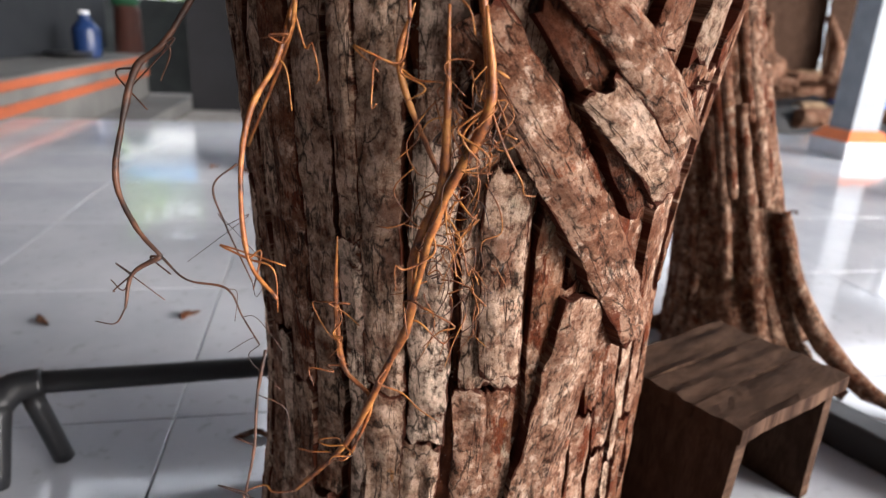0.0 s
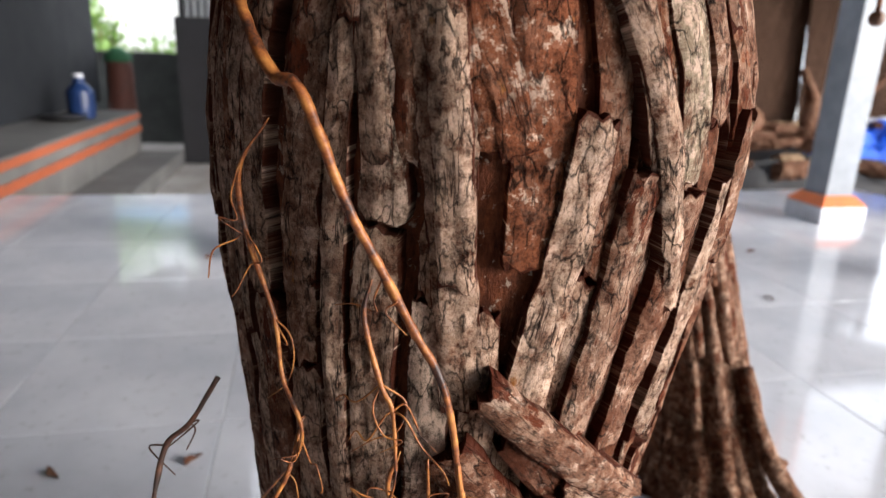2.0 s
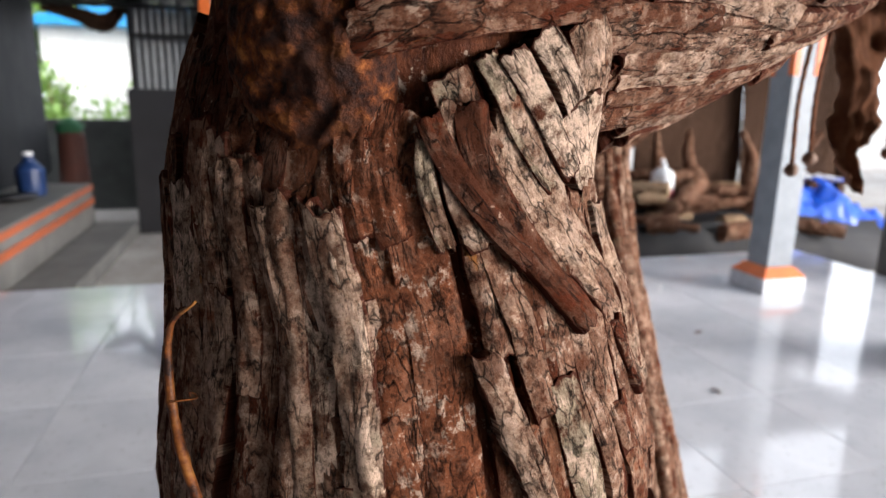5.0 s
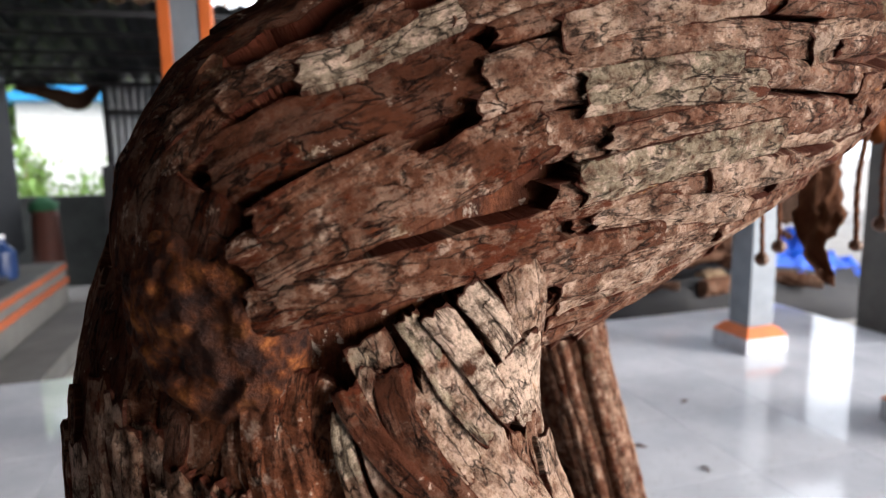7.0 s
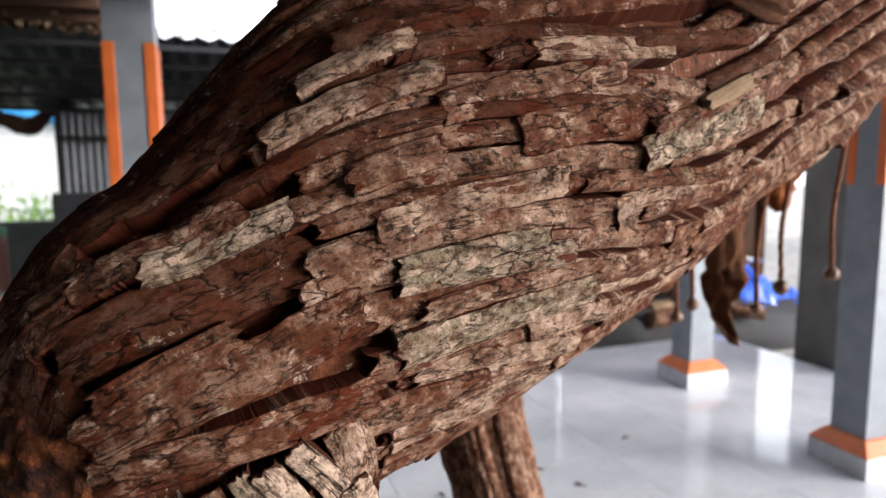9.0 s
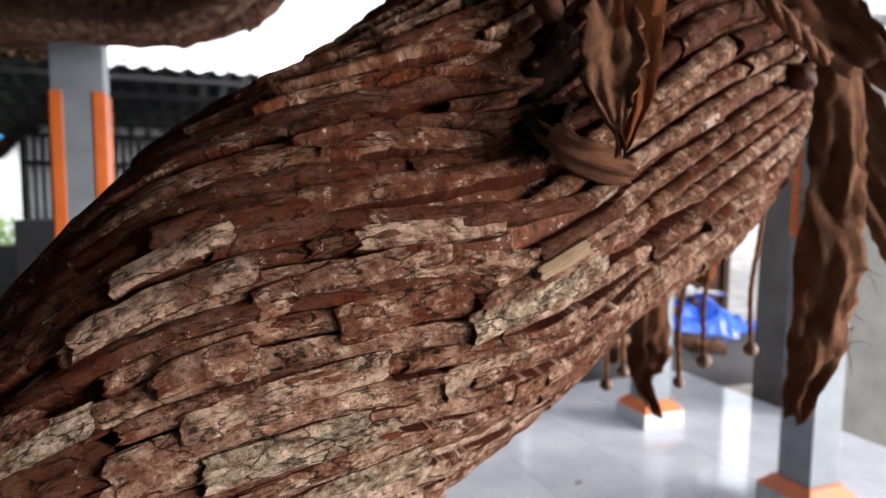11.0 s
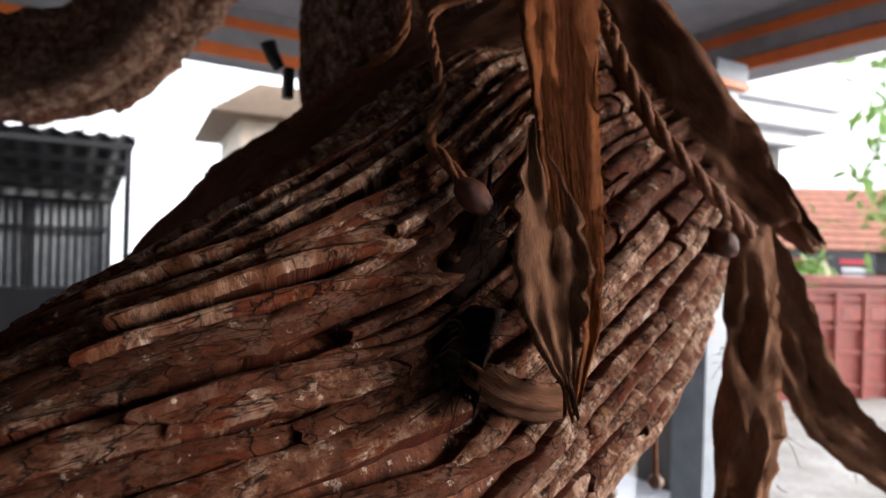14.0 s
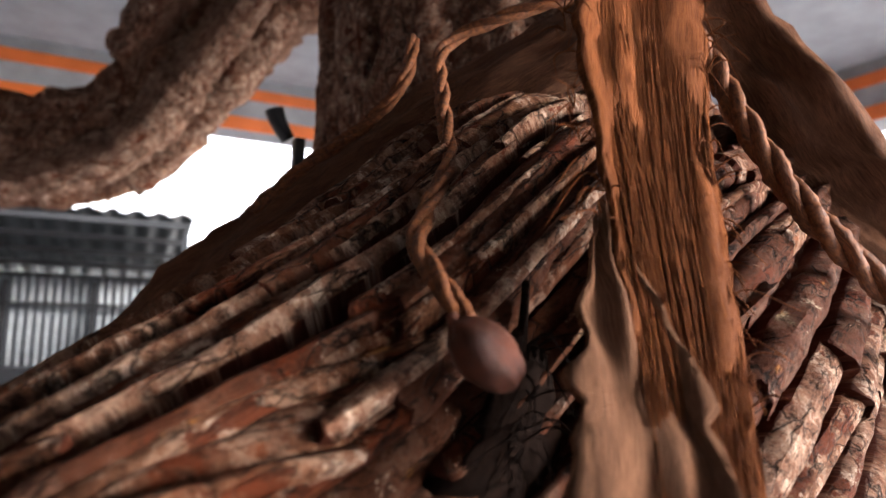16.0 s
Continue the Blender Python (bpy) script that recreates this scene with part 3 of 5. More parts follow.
# the shin: crossing strips low on its outer side, a fan of calf strips above them
for u0, a0, u1, a1, w, mat, th in (
    (0.665, 4, 0.40, 54, 0.046, m_bark, 0.022), (0.68, 15, 0.525, 45, 0.03, m_redbark, 0.02), (0.72, 9, 0.585, 49, 0.034, m_bark, 0.032),
    (0.625, 25, 0.545, 49, 0.036, m_pale, 0.03), (0.56, 14, 0.38, 16, 0.036, m_pale, 0.014), (0.45, 36, 0.22, 26, 0.05, m_bark, 0.014),
    (0.87, 45, 0.65, 38, 0.034, m_bark, 0.016), (0.89, 33, 0.67, 28, 0.032, m_bark, 0.016), (0.93, 23, 0.70, 17, 0.035, m_pale, 0.014),
    (0.88, 57, 0.64, 51, 0.032, m_pale, 0.016), (0.93, 62, 0.80, 59, 0.032, m_bark, 0.02), (0.62, 57, 0.42, 60, 0.04, m_bark, 0.014),
    (1.005, -4, 0.70, 6, 0.036, m_pale, 0.014), (1.205, -6.5, 0.80, 3, 0.03, m_pale, 0.018), (1.10, 23, 0.77, 45, 0.024, m_pale, 0.02),
):
    lay(S, u0, a0, u1, a1, w, mat, th)
m_panel = bark("bare_red_inner_bark", [(0.0, (0.235, 0.088, 0.044)), (1.0, (0.28, 0.11, 0.055))], pale=0.60, red=0.62, blotch=0.15)
# the bare red panel and the strips of the upper shin
for u0, a0, u1, a1, w, mat, th in (
    (1.207, -21, 0.893, -11, 0.025, m_pale, .013),
    (1.213, -11, 0.892, -7, 0.024, m_bark, .011),
    (1.207, -5, 0.902, 1, 0.019, m_chalk, .018),
    (1.286, -1, 0.903, 6, 0.041, m_panel, .007),
    (1.271, 13, 0.815, 15, 0.046, m_panel, .008),
    (1.052, 1, 0.902, 11, 0.029, m_panel, .010),
    (1.285, 17, 1.177, 28, 0.021, m_pale, .015),
    (1.093, 24, 0.877, 36, 0.019, m_pale, .016),
    (1.243, 29, 1.048, 36, 0.025, m_bark, .010),
    (1.20, 78, 1.04, 80, 0.040, m_pale, 0.020),
):
    lay(S, u0, a0, u1, a1, w, mat, th, rag=0.1)
for u0, a0, u1, a1, w, mat, th in (
    (1.285, 20, 1.112, 53, 0.026, m_redbark, .017),
    (1.292, 31, 1.059, 84, 0.050, m_pale, .015),
    (1.286, 47, 1.208, 82, 0.050, m_chalk, .017),
    (1.110, 65, 1.040, 71, 0.017, m_bark, .019),
    (1.074, 42, 0.877, 44, 0.033, m_lichen, .010),
    (1.043, 61, 0.871, 62, 0.035, m_warm, .012),
    (1.268, -44, 1.063, -37, 0.029, m_bark, .010),
    (1.241, -31, 1.059, -28, 0.023, m_bark, .012),
    (1.250, -60, 0.875, -47, 0.027, m_warm, .010),
):
    lay(S, u0, a0, u1, a1, w, mat, th, rag=0.1)
# the fan of pale strips in the hollow of the knee
for u0, a0, u1, a1, w, mat, th in (
    (1.334, 24, 1.269, 54, 0.024, m_chalk, .017),
    (1.320, 21, 1.230, 59, 0.023, m_chalk, .018),
    (1.317, 17, 1.220, 51, 0.019, m_lichen, .015),
    (1.346, 31, 1.273, 59, 0.037, m_pale, .012),
    (1.304, 12, 1.194, 44, 0.033, m_pale, .013),
    (1.241, 35, 1.160, 56, 0.050, m_pale, .012),
    (1.273, 13, 1.166, 39, 0.020, m_redbark, .018),
    (1.260, 14, 1.178, 20, 0.015, m_lichen, .014),
    (1.284, 3, 1.184, 9, 0.027, m_panel, .010),
    (1.298, -4, 1.186, 2, 0.023, m_panel, .010),
):
    lay(S, u0, a0, u1, a1, w, mat, th, rag=0.06, bow=0.92, cols=12)
for i in range(13):
    a = -112 + 9 * i
    lay(S, 1.17 + rnd.uniform(-0.01, 0.02), a, 1.34 + rnd.uniform(-0.03, 0.02), a * 0.93, 0.034, rnd.choice((m_redbark, m_plate, m_redbark)), 0.006)
# upright strips round the rest of the shin, with the bare red panel left free
a = -128.0
while a < 130:
    w = rnd.uniform(0.02, 0.042)
    step = math.degrees(w / 0.22)
    mid = a + step / 2
    z = 0.0
    while z < 1.2:
        z1 = min(z + rnd.uniform(0.14, 0.52), 1.23 + rnd.uniform(-0.03, 0.03))
        if 3 < mid < 21 and z1 > 0.8:
            z1 = 0.8 + rnd.uniform(-0.03, 0.02)
            if z > 0.72:
                break
        under = 6 < mid < 62 and (z < 0.92 or z > 1.0)
        lean = rnd.uniform(-1.5, 1.5) + (5 * max(0, mid) / 60)
        # paler bark left of the front makes up in colour for missing light
        lay(S, z, mid + lean, z1, mid + lean * 0.6 + rnd.uniform(-1, 1), w * rnd.uniform(0.93, 1.02), rnd.choice((m_bark, m_pale, m_pale, m_chalk)) if -70 < mid < 2 else None if mid > 0 else rnd.choice((m_bark, m_plate, m_warm)),
            rnd.uniform(0.004, 0.007) if under else rnd.uniform(0.006, 0.014), bend=rnd.uniform(-1.2, 1.2))
        z = z1 + 0.003
    a += step


# the thigh: strips that wind from the knee's top to the hip
def wind(s):
    return 135 * min(s, 0.42) + 30 * max(0, min(s, 0.6) - 0.42)


a = -150.0
while a < 165:
    w = rnd.uniform(0.020, 0.036)
    step = math.degrees(w / 0.235)
    s = 0.04 + rnd.uniform(-0.03, 0.05)
    while s < 1.1:
        s1 = min(s + rnd.uniform(0.10, 0.42), 1.14)
        a0, a1 = a + 58 - wind(s), a + 58 - wind(s1)
        thin = 1.0 + 0.35 * max(0, s - 0.5)
        pick = rnd.random()
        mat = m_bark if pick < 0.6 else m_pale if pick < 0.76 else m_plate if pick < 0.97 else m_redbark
        # darker bark high up and round the hollow, partly wood colour, partly painted shade
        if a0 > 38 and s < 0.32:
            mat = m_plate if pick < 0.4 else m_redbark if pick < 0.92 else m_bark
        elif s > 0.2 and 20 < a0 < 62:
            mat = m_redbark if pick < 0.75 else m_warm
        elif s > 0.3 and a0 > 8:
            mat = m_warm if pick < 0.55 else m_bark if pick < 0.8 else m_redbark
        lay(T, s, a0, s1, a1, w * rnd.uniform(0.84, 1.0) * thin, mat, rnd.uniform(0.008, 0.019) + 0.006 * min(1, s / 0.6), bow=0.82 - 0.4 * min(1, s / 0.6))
        s = s1 - 0.005
    a += step
# lichened strips, a knot and a torn pale flake that stand out on the thigh
for s0, a0, s1, a1, w, mat, th in (
    (0.105, 17, 0.251, 2, 0.028, m_pale, .020),
    (0.102, 7, 0.217, -6, 0.026, m_lichen, .022),
    (0.076, -7, 0.251, -24, 0.031, m_lichen, .022),
    (0.111, -4, 0.254, -19, 0.023, m_bark, .019),
    (0.121, 52, 0.212, 42, 0.022, m_pale, .020),
    (0.081, 48, 0.210, 33, 0.027, m_pale, .021),
    (0.110, 28, 0.175, 21, 0.027, m_bark, .020),
    (0.232, 14, 0.339, 6, 0.036, m_bark, .019),
    (0.191, 27, 0.342, 15, 0.028, m_bark, .018),
    (0.279, 27, 0.399, 13, 0.023, m_pale, .019),
    (0.400, 0, 0.463, -2, 0.016, m_cut, 0.028),
):
    lay(T, s0, a0, s1, a1, w, mat, th - 0.002, rag=0.12, bow=0.9)
for s0, a0, s1, a1, w, mat, th in (
    (-0.065, 55, 0.046, 41, 0.028, m_bark, .018),
    (-0.027, 46, 0.070, 32, 0.027, m_lichen, .017),
    (0.042, -37, 0.225, -49, 0.045, m_pale, .012),
    (0.085, -15, 0.233, -42, 0.027, m_pale, .016),
    (0.258, -37, 0.442, -52, 0.031, m_pale, .018),
    (0.324, -2, 0.489, -10, 0.035, m_lichen, .020),
    (0.280, -10, 0.444, -20, 0.034, m_pale, .019),
    (0.341, -26, 0.686, -64, 0.032, m_warm, .018),
):
    lay(T, s0, a0, s1, a1, w, mat, th - 0.002, rag=0.12, bow=0.9)
# slender strips packed over the top of the hip
slim = random.Random(21)
a = 30.0
while a < 104:
    s0 = slim.uniform(0.26, 0.45)
    while s0 < 1.0:
        s1 = min(s0 + slim.uniform(0.12, 0.34), 1.1)
        # the red-brown pick below 52 degrees also carries shade near the hollow
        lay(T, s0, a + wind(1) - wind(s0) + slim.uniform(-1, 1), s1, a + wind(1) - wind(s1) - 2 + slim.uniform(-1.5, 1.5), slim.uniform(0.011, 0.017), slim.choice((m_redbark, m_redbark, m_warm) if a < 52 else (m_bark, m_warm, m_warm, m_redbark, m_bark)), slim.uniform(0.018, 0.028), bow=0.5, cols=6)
        s0 = s1 - 0.01
    a += slim.uniform(3.6, 5.2)
# broad rough plates over the upper knee
for s0, a0, s1, a1, w, mat in (
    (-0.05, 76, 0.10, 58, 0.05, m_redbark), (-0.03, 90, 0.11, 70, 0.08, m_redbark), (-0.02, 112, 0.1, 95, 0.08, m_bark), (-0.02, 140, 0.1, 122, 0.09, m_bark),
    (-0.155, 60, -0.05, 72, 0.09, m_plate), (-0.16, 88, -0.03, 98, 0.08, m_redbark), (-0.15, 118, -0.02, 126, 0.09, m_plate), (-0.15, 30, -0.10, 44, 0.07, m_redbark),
):
    lay(T, s0, a0, s1, a1, w, mat, 0.014, rag=0.3, bow=0.8, cols=12)
for s0, a0, s1, a1, w, mat, th in (
    (-0.103, 18, 0.072, 6, 0.044, m_plate, .020),
    (-0.089, 25, -0.001, 20, 0.025, m_plate, .021),
    (-0.115, 9, 0.052, -13, 0.036, m_plate, .021),
    (-0.095, 43, 0.061, 22, 0.048, m_redbark, .013),
    (-0.097, 63, -0.009, 48, 0.023, m_bark, .018),
    (-0.128, 93, -0.063, 58, 0.025, m_bark, .016),
    (0.100, 6, 0.234, -12, 0.026, m_lichen, .022),
    (0.074, -8, 0.205, -20, 0.028, m_lichen, .022),
    (0.101, -4, 0.244, -18, 0.026, m_pale, .020),
    (0.080, -16, 0.207, -30, 0.023, m_pale, .018),
    (0.045, -22, 0.220, -45, 0.034, m_pale, .014),
    (0.036, -34, 0.225, -60, 0.031, m_warm, .012),
):
    lay(T, s0, a0, s1, a1, w, mat, th - 0.003, rag=0.14, bow=0.9, cols=14)

# the knee's burl: a lumpy dark cap
BURL = Vector((0.044, 0.604, 1.308))
out = (BURL - Vector((0.15, 0.84, 1.34))).normalized()
turn3 = out.to_track_quat("Z", "Y").to_matrix()
bm = bmesh.new()
bmesh.ops.create_icosphere(bm, subdivisions=6, radius=1.0)
for v in bm.verts:
    p = v.co.copy()
    q = turn3 @ Vector((p.x * 0.072, p.y * 0.098, p.z * 0.045))
    c = BURL - out * 0.036 + q
    face = max(p.z, 0)
    ringy = 0.0035 * math.sin(20 * math.hypot(p.x, p.y) + 4 * noise.noise(c * 22)) * (1 - face) * face * 3
    warts = max(0.0, noise.noise(c * 95)) ** 1.5 * 0.005
    v.co = c + out * (face * (0.006 * noise.fractal(c * 34, 0.8, 2.0, 5) + warts + ringy))
part("knee_burl", bm, m_burl, leg, "dark knotted burl on the knee", True)


# ---- the other limbs of the figure ----
def clad_limb(name, pts, radii, label, seed, strips=26, m=10, spread=1.0):
    """A farther limb: a fluted, lumpy body with long bark strips on it."""
    ob = thing(name, label, "sculpture", at=(0, 0, 0))
    part("body", tube(pts, radii, 72, 0.12, seed=seed, freq=9.0, m=m, flute=0.035, fl_n=13), m_limb, ob, "", True)
    line = smooth_path(pts, m)
    rr = np.interp(np.linspace(0, len(radii) - 1, len(line)), range(len(radii)), radii)
    lr = random.Random(seed)
    side0 = (line[1] - line[0]).orthogonal().normalized()
    for i in range(strips):
        ang = math.tau * i / strips + lr.uniform(-0.1, 0.1)
        i0 = lr.randint(0, max(1, len(line) // 3))
        i1 = min(len(line) - 1, i0 + lr.randint(len(line) // 3, len(line)))
        side, out = side0, []
        for q in range(i1 + 1):
            t2 = (line[min(q + 1, len(line) - 1)] - line[max(q - 1, 0)]).normalized()
            side = (side - t2 * side.dot(t2)).normalized()
            if q >= i0 and (q - i0) % 3 == 0:
                out.append(line[q] + (side * math.cos(ang) + t2.cross(side) * math.sin(ang)) * rr[q] * 1.0)
        if len(out) > 2:
            w = max(rr) * math.pi / strips
            part("bark_strip", tube(out, [w * 0.6, w * lr.uniform(0.8, 1.1), w * 0.6], 8, 0.3, seed=seed + i, freq=26, m=4), m_bark, ob, "", True)
    return ob


far_leg = clad_limb("far_leg_sculpture", [(0.66, 1.50, 0.0), (0.62, 1.53, 0.25), (0.55, 1.58, 0.6), (0.46, 1.60, 0.95), (0.4, 1.62, 1.25), (0.45, 1.64, 1.6)],
                    [0.15, 0.10, 0.085, 0.095, 0.13, 0.16], "second leg of the giant sculpture, brown bark with root-like foot", 11)
for i, (dx, dy, r) in enumerate(((0.26, -0.24, 0.02), (0.15, -0.16, 0.024), (-0.10, -0.16, 0.02), (0.03, -0.2, 0.024), (0.2, 0.1, 0.024), (-0.17, 0.08, 0.024), (0.09, -0.2, 0.018))):
    pts = [(0.62 + dx * 0.25, 1.52 + dy * 0.3, 0.34), (0.64 + dx * 0.4, 1.5 + dy * 0.45, 0.17), (0.66 + dx * 0.7, 1.5 + dy * 0.75, 0.045), (0.66 + dx * 1.15, 1.5 + dy * 1.1, r * 0.5)]
    part("root_toe", tube(pts, [r, r * 1.1, r, r * 0.5], 10, 0.3, seed=i, freq=30), m_limb, far_leg, "", True)
torso = clad_limb("torso_sculpture", [(0.95, 1.72, 1.75), (0.9, 1.85, 2.1), (0.86, 1.95, 2.5), (0.85, 2.0, 3.1)], [0.36, 0.38, 0.36, 0.4], "bark-clad waist of the giant sculpture rising to the ceiling", 23, 34)
ARM = [(0.7, 2.45, 3.12), (0.239, 2.646, 3.031), (0.118, 2.679, 2.882), (-0.011, 2.716, 2.696), (-0.167, 2.758, 2.509), (-0.373, 2.795, 2.427), (-0.591, 2.825, 2.422), (-1.5, 2.85, 2.46)]
arm = clad_limb("arm_sculpture", ARM, [0.2, 0.18, 0.17, 0.165, 0.175, 0.18, 0.2], "bent bark-covered arm of the giant sculpture", 31, 7)


# ---- dress of the figure: palm sheaths, cords and seed pods ----
def sheath(name, label, pts, widths, across, material, **more):
    ob = thing(name, label, "palm sheath", "palm sheath skirt")
    part("sheet", ribbon(pts, widths, across, **more), material, ob, "", True)
    return ob


def hairs(ob, pts, count, length, seed, material=None, r=0.0008, down=0.6):
    """Loose fibres that stand off a frayed edge."""
    hr = random.Random(seed)
    line = smooth_path(pts, 8)
    for i in range(count):
        p = line[hr.randrange(len(line))]
        d = Vector((hr.uniform(-1, 1), hr.uniform(-1, 0.3), hr.uniform(-down - 0.4, 0.5)))
        q = [p, p + d * length * 0.4 + Vector((0, 0, 0.004)), p + d * length * hr.uniform(0.6, 1.0) + Vector((hr.uniform(-1, 1), 0, hr.uniform(-1, 0.2))) * length * 0.4]
        part("loose_fibre", tube(q, [r, r, r * 0.5], 4, m=5), material or m_fibre, ob, "", True)


FLAP = [(0.778, 1.08, 2.28), (0.755, 1.01, 2.149), (0.746, 0.975, 2.04), (0.741, 0.94, 1.955), (0.729, 0.89, 1.865), (0.705, 0.83, 1.79), (0.678, 0.775, 1.725)]
FLAP_W = [0.065, 0.058, 0.050, 0.040, 0.034, 0.024, 0.006]
flap = sheath("hanging_palm_sheath", "brown fibrous palm sheath hanging over the thigh", FLAP,
              FLAP_W, (0.95, 0.3, 0), m_fibre, ripple=0.010, cols=23, curl=-0.12, seed=2.0, fray=0.25, thick=0.005)
hairs(flap, [(0.697, 1.0, 2.16), (0.696, 0.965, 2.04), (0.703, 0.93, 1.955)], 60, 0.03, 3, r=0.0006)
hairs(flap, [(0.813, 1.02, 2.16), (0.796, 0.985, 2.04), (0.779, 0.95, 1.955), (0.762, 0.90, 1.865)], 90, 0.032, 5, r=0.0006)
sheath("torn_palm_sheath", "grey-brown torn palm sheath curled outwards", [(0.702, 0.935, 1.965), (0.700, 0.918, 1.934), (0.699, 0.886, 1.878), (0.686, 0.843, 1.826), (0.674, 0.802, 1.780), (0.670, 0.763, 1.738)],
       [0.004, 0.014, 0.034, 0.035, 0.026, 0.004], [(0.9, 0.2, 0.1), (0.9, 0.1, 0)], m_fibre_grey, ripple=0.009, cols=17, curl=-0.15, seed=5.0, fray=0.7, thick=0.005)
sheath("curled_palm_sheath", "small curled flap of brown palm sheath on the thigh", [(0.612, 0.805, 1.742), (0.645, 0.81, 1.722), (0.685, 0.83, 1.708), (0.72, 0.86, 1.70)],
       [0.014, 0.020, 0.021, 0.010], (0, -0.6, 0.7), m_leather, ripple=0.008, cols=11, curl=0.06, seed=8.0, fray=0.4, thick=0.004)
sheath("skirt_sheath", "dark leathery palm sheath over the hip", [(0.16, 1.45, 1.75), (0.255, 1.41, 1.835), (0.37, 1.365, 1.94), (0.475, 1.31, 2.012), (0.575, 1.25, 2.075), (0.70, 1.21, 2.15), (0.84, 1.2, 2.24)],
       [0.02, 0.032, 0.05, 0.052, 0.055, 0.06, 0.06], (-0.5, 0.7, 0.65), m_leather, ripple=0.014, cols=13, curl=0.15, seed=11.0, fray=0.25, thick=0.006)
sheath("skirt_sheath", "broad dark brown palm sheath slung from the waist", [(0.92, 1.34, 2.42), (1.06, 1.36, 2.27), (1.20, 1.38, 2.12), (1.33, 1.36, 1.97), (1.40, 1.30, 1.86)],
       [0.03, 0.045, 0.05, 0.045, 0.02], [(0.55, -0.6, 0.55)], m_fibre_grey, ripple=0.04, cols=15, curl=0.25, seed=17.0, fray=0.35, thick=0.006)
sheath("skirt_sheath", "dark torn palm sheath under the waist", [(0.93, 1.22, 2.28), (1.03, 1.22, 2.13), (1.14, 1.22, 2.0), (1.26, 1.24, 1.90)],
       [0.04, 0.06, 0.065, 0.03], [(0.6, -0.3, 0.6)], m_leather, ripple=0.04, cols=11, curl=-0.3, seed=19.0, fray=0.4, thick=0.005)
side = sheath("hanging_palm_sheath", "long brown palm sheath strip hanging beside the thigh", [(1.18, 1.29, 2.05), (1.235, 1.28, 1.90), (1.24, 1.26, 1.74), (1.22, 1.23, 1.58), (1.20, 1.22, 1.42), (1.16, 1.22, 1.28)],
              [0.035, 0.055, 0.05, 0.055, 0.05, 0.02], (0.95, -0.15, 0), m_fibre_grey, ripple=0.035, cols=11, curl=0.3, seed=23.0, fray=0.45, thick=0.005)
hairs(side, [(1.27, 1.25, 1.8), (1.26, 1.22, 1.6), (1.24, 1.2, 1.4)], 30, 0.045, 7)
hairs(side, [(1.18, 1.25, 1.7), (1.17, 1.22, 1.55), (1.15, 1.2, 1.4)], 24, 0.045, 9)
side = sheath("hanging_palm_sheath", "long brown palm sheath strip blown outwards", [(1.25, 1.31, 1.93), (1.32, 1.32, 1.79), (1.385, 1.32, 1.66), (1.45, 1.31, 1.55), (1.60, 1.29, 1.44)],
              [0.03, 0.05, 0.05, 0.05, 0.045], [(0.9, -0.2, 0.3), (0.5, -0.3, 0.8)], m_fibre_grey, ripple=0.03, cols=11, curl=-0.35, seed=29.0, fray=0.4, thick=0.005)
hairs(side, [(1.36, 1.29, 1.6), (1.42, 1.29, 1.53), (1.55, 1.27, 1.42)], 20, 0.04, 11)


def fibres(ob, pts, widths, across, count, seed, material, off=0.004, r=0.0007):
    """Long single fibres lying along a sheet."""
    fr = random.Random(seed)
    line = smooth_path(pts, 5)
    n = len(line)
    ww = np.interp(np.linspace(0, len(widths) - 1, n), range(len(widths)), widths)
    for i in range(count):
        w = fr.uniform(-1, 1)
        i0 = fr.randrange(0, n // 2)
        i1 = min(n, i0 + fr.randrange(6, n))
        q = []
        for j in range(i0, i1, 3):
            t2 = (line[min(j + 1, n - 1)] - line[max(j - 1, 0)]).normalized()
            a = (Vector(across) - t2 * Vector(across).dot(t2)).normalized()
            nor = a.cross(t2)
            nor = nor if nor.y < 0 else -nor
            q.append(line[j] + a * ww[j] * (w + fr.uniform(-0.06, 0.06)) + nor * (off + fr.uniform(0, 0.004)))
        if len(q) > 2:
            part("fibre_strand", tube(q, [r, r, r * 0.6], 4, m=4), material, ob, "", True)


fibres(flap, FLAP[1:6], FLAP_W[1:6], (0.95, 0.3, 0), 260, 4, m_fibre, r=0.0004)


# near-black fibre laid in the thigh's hollow to stand in for its shade
matted = fibre("shade_black_fibre", (0.004, 0.002, 0.0015), (0.028, 0.012, 0.007), 0.7)
tuft = thing("matted_palm_fibre", "near-black fibre mat added as the shade in the thigh's hollow", "palm fibre")
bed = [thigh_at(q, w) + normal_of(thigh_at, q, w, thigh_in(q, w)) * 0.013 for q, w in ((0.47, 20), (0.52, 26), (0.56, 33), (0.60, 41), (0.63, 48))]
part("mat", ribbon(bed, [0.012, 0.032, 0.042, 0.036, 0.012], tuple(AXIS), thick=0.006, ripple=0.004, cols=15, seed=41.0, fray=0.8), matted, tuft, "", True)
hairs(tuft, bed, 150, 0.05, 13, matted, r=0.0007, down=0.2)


def cord(name, label, pts, r, material=None):
    ob = thing(name, label, "cord", "cords on the sculpture")
    for i in range(3):
        part("strand", braid(pts, r, i), material or m_cord, ob, "", True)
    return ob


